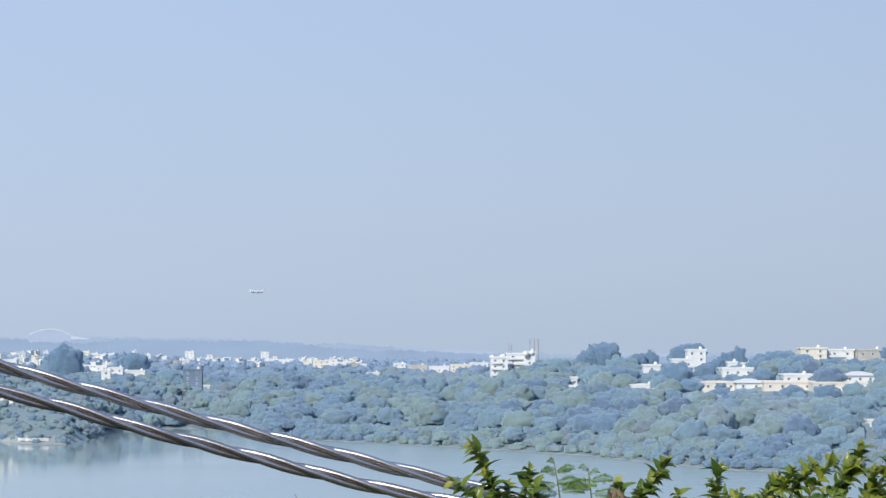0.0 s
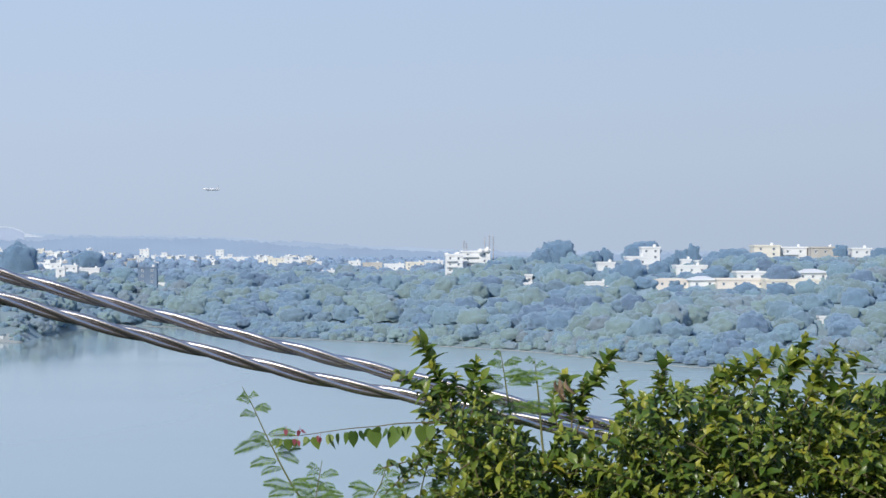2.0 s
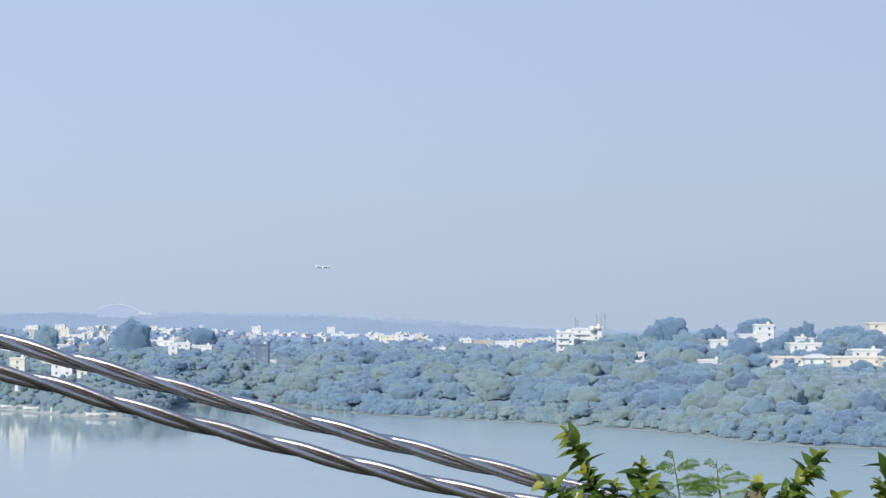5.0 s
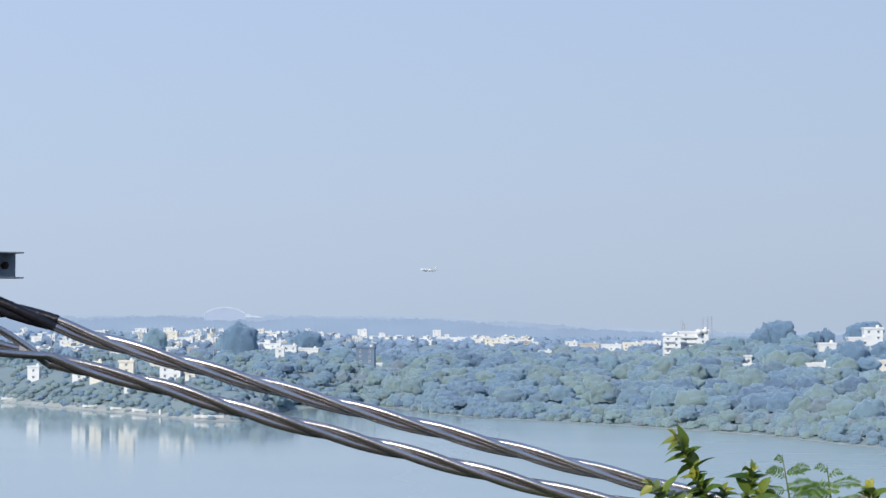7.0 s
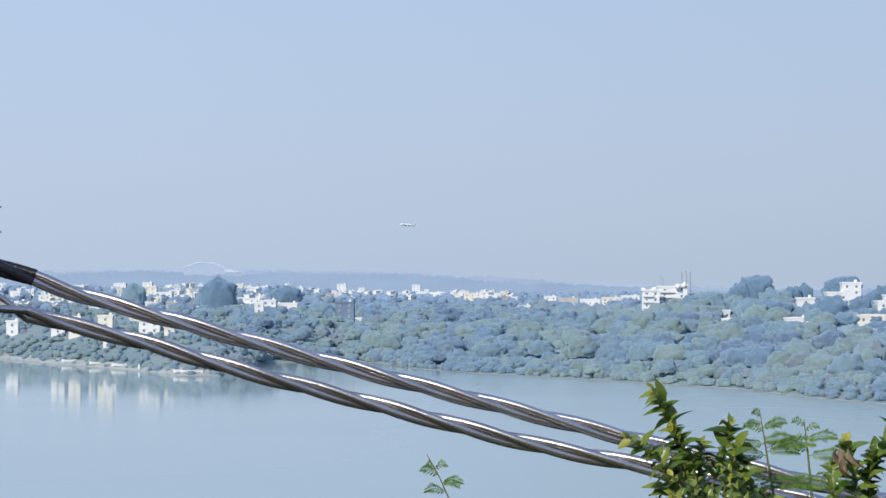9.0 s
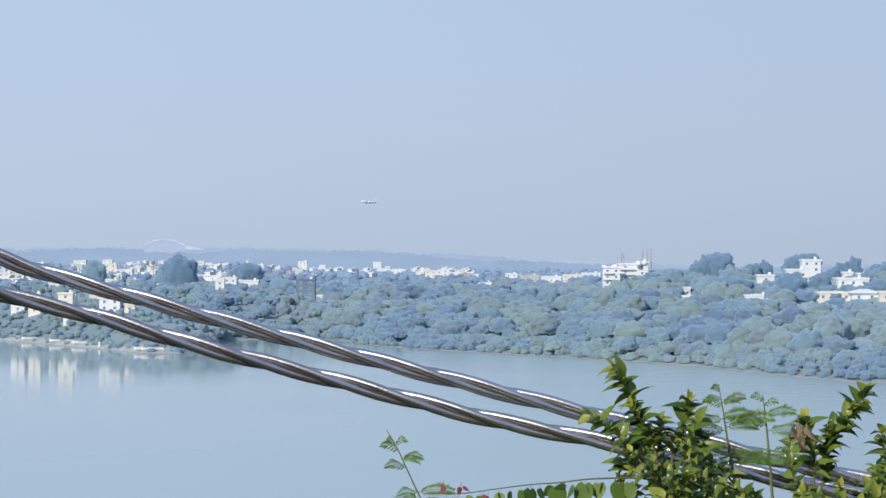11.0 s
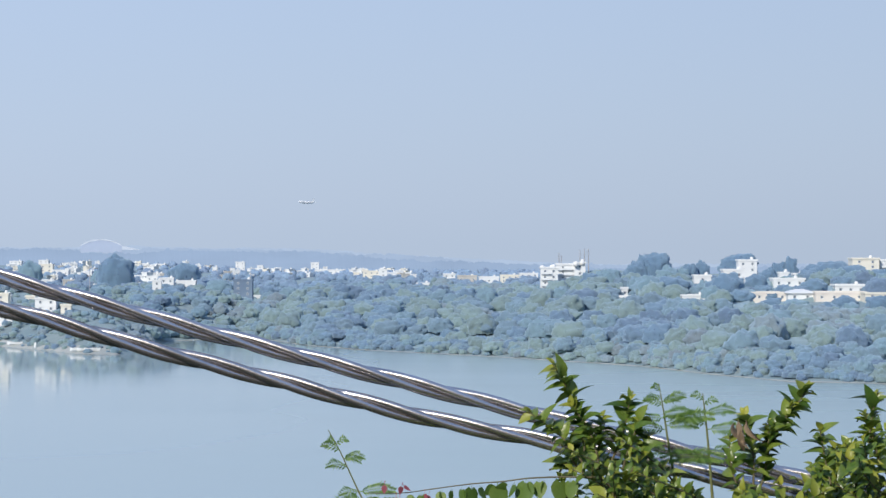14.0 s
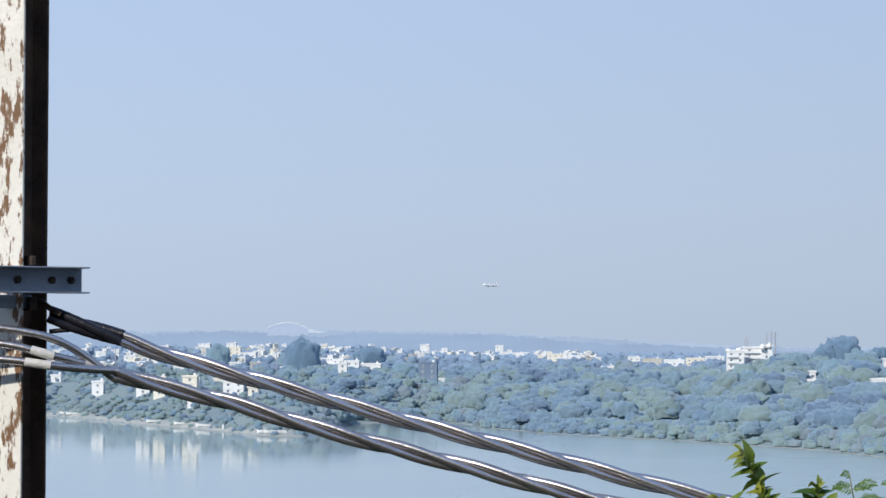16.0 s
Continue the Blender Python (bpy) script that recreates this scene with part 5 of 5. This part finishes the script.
# ---------------------------------------------------------------- feathery sprigs
def sprig(ctrl, d, fronds, label, frond_len=0.10):
    """A thin stem with twice-divided feathery fronds."""
    pts = smooth_line([sight(a, b, d) for a, b in ctrl], 24)
    foot = Vector(pts[0])
    low = Vector((foot.x + 0.15, d + 0.05, float(land(foot.x, d))))
    pts = np.concatenate([smooth_line([low, low.lerp(foot, 0.6) + Vector((0.08, 0, 0)), foot], 14)[:-1], pts])
    root = thing("feathery_sapling", pose(*low), label, "sapling", "feathery saplings")
    o = np.array(low)
    shared("stem", tube_mesh("stem", pts - o, np.linspace(0.009, 0.0016, len(pts)), 6), M_STEM_GREEN, root)
    extra = [(min(u + 0.05, 0.98), -side, ln * srnd.uniform(0.6, 0.9), lift + srnd.uniform(-0.35, 0.35)) for u, side, ln, lift in fronds if ln > 0.05]
    for u, side, ln, lift in list(fronds) + extra:
        ln *= 1.3
        k = 13 + int(u * 22)
        p = Vector(pts[k])
        way = Vector((side, srnd.uniform(-0.4, 0.1), lift)).normalized()
        store = ([], [], [0])
        spine = smooth_line([p, p + way * ln * 0.55 + Vector((0, 0, 0.008)), p + way * ln + Vector((0, 0, -0.006))], 10)
        tv, tq = tube_arrays(spine, np.linspace(0.0018, 0.0008, 10), 4)
        put(store, tv - o, tq)
        pairs = max(6, int(ln / 0.0085))
        for j in range(pairs):
            t = 0.10 + 0.88 * j / (pairs - 1)
            c = Vector(spine[min(int(t * 9), 9)]).lerp(Vector(spine[min(int(t * 9) + 1, 9)]), t * 9 - int(t * 9))
            for s in (-1, 1):
                pl = (0.012 + 0.17 * ln) * (1.15 - 1.3 * abs(t - 0.45)) * srnd.uniform(0.85, 1.1)
                side_v = way.cross(Vector((0, 1, 0.15))).normalized() * s
                pw = (way * 0.7 + side_v + Vector((0, srnd.uniform(-0.35, 0.35), -0.15))).normalized()
                wd = way * 0.0044
                e_, m_ = c + pw * pl, c + pw * pl * 0.5 + Vector((0, -0.002, 0.002))
                put(store, np.array([tuple(c), tuple(m_ - wd), tuple(e_), tuple(m_ + wd)]) - o, np.array([[0, 1, 2, 3]]))
        shared("frond", mesh_from("frond", np.concatenate(store[0]), np.concatenate(store[1])), M_FEATHER, root, "feathery green divided leaf")["kind"] = "stuff"
    return root


sprig([(790, 960), (745, 890), (712, 838), (680, 775), (654, 722), (628, 665), (608, 630)], 7.55,
      [(0.12, -1, 0.10, 0.1), (0.2, 1, 0.13, 0.25), (0.3, -1, 0.11, 0.2), (0.36, 1, 0.12, -0.1), (0.46, -1, 0.10, -0.1), (0.5, 1, 0.09, 0.3), (0.6, -1, 0.13, -0.25), (0.62, 1, 0.08, -0.3),
       (0.78, -1, 0.06, 0.15), (0.82, 1, 0.06, 0.15), (0.93, 1, 0.035, 0.5), (0.95, -1, 0.03, 0.4)], "feathery green sapling with divided leaves beside the shrub")
sprig([(760, 985), (772, 920), (780, 860), (790, 800)], 7.5, [(0.2, 1, 0.11, 0.1), (0.35, -1, 0.11, 0.1), (0.5, 1, 0.10, 0.3), (0.65, -1, 0.10, 0.2), (0.85, 1, 0.07, 0.3), (0.95, -1, 0.05, 0.5)], "short feathery green sapling")
sprig([(930, 960), (905, 900), (925, 850), (942, 795)], 7.6, [(0.3, -1, 0.09, 0.5), (0.5, 1, 0.10, 0.1), (0.55, -1, 0.10, 0.3), (0.8, 1, 0.06, 0.3), (0.9, -1, 0.035, 0.5)], "thin feathery sapling under the vine")
sprig([(1020, 990), (1010, 900), (1022, 830), (1040, 780)], 7.85, [(0.4, -1, 0.10, 0.2), (0.55, 1, 0.12, 0.1), (0.7, -1, 0.08, 0.4), (0.9, 1, 0.06, 0.3)], "thin feathery sapling behind the shrub")
sprig([(1230, 760), (1212, 660), (1203, 600), (1194, 548)], 7.85, [(0.3, 1, 0.15, 0.0), (0.5, -1, 0.11, 0.1), (0.6, 1, 0.14, 0.15), (0.8, -1, 0.06, 0.4), (0.85, 1, 0.07, 0.3), (0.97, -1, 0.03, 0.6)], "feathery sapling rising behind the shrub")
sprig([(1290, 760), (1282, 660), (1276, 600), (1272, 566)], 7.85, [(0.3, -1, 0.15, 0.0), (0.5, 1, 0.12, 0.0), (0.65, -1, 0.12, 0.1), (0.85, 1, 0.04, 0.4), (0.95, -1, 0.04, 0.5)], "feathery sapling rising behind the shrub")
sprig([(560, 1010), (545, 960), (532, 915)], 7.4, [(0.4, -1, 0.10, 0.2), (0.6, 1, 0.10, 0.1), (0.8, 1, 0.10, 0.1), (0.9, -1, 0.08, 0.3)], "low feathery green sapling by the shrub")

# ---------------------------------------------------------------- vine with hanging heart-shaped leaves
vine_line = smooth_line([sight(a, b, 7.5) for a, b in ((1090, 715), (1028, 714), (965, 716), (916, 722), (862, 726), (800, 734), (740, 742), (678, 742))], 50)
vine_foot = Vector((1.0, 7.6, float(land(1.0, 7.6))))
vo = np.array(vine_foot)
vine = thing("vine", pose(*vine_foot), "thin vine with a row of hanging heart-shaped leaves and red bracts", "vine")
climb = smooth_line([vine_foot, vine_foot + Vector((0.1, 0, 1.2)), Vector(vine_line[0]) + Vector((0.1, 0.05, -0.2)), Vector(vine_line[0])], 20)
shared("stem", tube_mesh("stem", np.concatenate([climb[:-1], vine_line]) - vo, np.linspace(0.0045, 0.0015, 69), 6), M_STEM, vine)


def heart_mesh(length, width):
    v, f = [], []
    prof = [(0.0, 0.18, 0.06), (0.06, 0.40, 0.02), (0.2, 0.5, 0.0), (0.4, 0.47, 0.0), (0.6, 0.36, 0.0), (0.8, 0.18, 0.0), (1.0, 0.01, 0.0)]
    for k, (u, wd, up) in enumerate(prof):
        y = u * length
        v += [(-wd * width, y - up * length * 2, 0.10 * wd * length - 0.1 * length * u * u), (0, y, -0.1 * length * u * u), (wd * width, y - up * length * 2, 0.10 * wd * length - 0.1 * length * u * u)]
        if k:
            q = 3 * k
            f += [(q - 3, q - 2, q + 1, q), (q - 2, q - 1, q + 2, q + 1)]
    q = len(v)
    v += [(-0.001, -0.02, 0), (0.001, -0.02, 0), (0.001, 0.004, 0), (-0.001, 0.004, 0)]
    f.append((q, q + 1, q + 2, q + 3))
    me = mesh_from("heart_leaf", v, f)
    for p in me.polygons:
        p.use_smooth = True
    return me


HEART = heart_mesh(0.085, 0.075)
for a_, s_, tilt, spin in ((1018, 1.0, 8, 30), (995, 0.6, 30, 70), (957, 1.15, 5, -40), (966, 0.7, -20, 60), (906, 1.0, -4, 20), (900, 0.55, 60, 20), (862, 0.85, 8, 35), (845, 0.65, -10, -55), (826, 0.6, 12, 65), (809, 0.85, -6, 75),
                           (806, 0.55, 10, -20), (776, 0.7, -10, 30), (760, 0.5, 20, -50), (712, 0.62, 5, 20), (698, 0.6, 18, -60), (690, 0.5, -25, 20), (920, 0.5, 95, 30), (1040, 0.8, -8, -30), (735, 0.45, 10, -30), (722, 0.5, -15, 50), (684, 0.45, 30, -20), (748, 0.42, -70, 20), (880, 0.6, -12, 60), (938, 0.6, 10, -70), (985, 0.75, -6, -25)):
    k = int(np.argmin(np.abs(784 + 3688 * vine_line[:, 0] / vine_line[:, 1] - a_)))
    p = Vector(vine_line[k])
    m = Matrix.Translation(p - vine_foot + Vector((0, -0.012, -0.018))) @ pose(0, 0, 0, 0, tilt, 0) @ pose(0, 0, 0, 0, 0, spin) @ pose(0, 0, 0, -100, 0, 0) @ Matrix.Scale(s_, 4)
    shared("heart_leaf", HEART, M_HEART, vine, m=m)
BRACT = heart_mesh(0.028, 0.022)
BRACT.name = "bract"
for a_, b_, tl, sp in ((738, 732, 20, 30), (744, 730, -40, 60), (728, 752, 10, 20), (736, 755, -20, -40), (786, 748, 15, 25), (780, 745, -15, -50), (708, 730, 5, 10)):
    m = Matrix.Translation(sight(a_, b_, 7.47) - vine_foot) @ pose(0, 0, 0, 0, tl, 0) @ pose(0, 0, 0, 0, 0, sp) @ pose(0, 0, 0, -100, 0, 0)
    shared("bract", BRACT, M_BRACT, vine, "faded crimson bract", m=m)

# dry curled leaves caught among the shoots
dry = leaf_mesh("dry_leaf", 0.085, 0.028, 0.5, 1.3)
dry.materials.append(M_DRYLEAF)
clump = thing("dry_leaf_cluster", pose(*sight(1335, 625, 7.55)), "withered brown leaves hanging in the shrub", "dry leaves")
for k, (x, z, ang) in enumerate(((0, 0.02, 170), (0.012, 0, 190), (-0.02, 0.015, 160), (0.025, 0.02, 205), (0.005, -0.01, 180))):
    shared("dry_leaf", dry, None, clump, m=pose(x, -0.01 * k, z, 0, ang - 180, 40 * k) @ pose(0, 0, 0, -95, 0, 0))
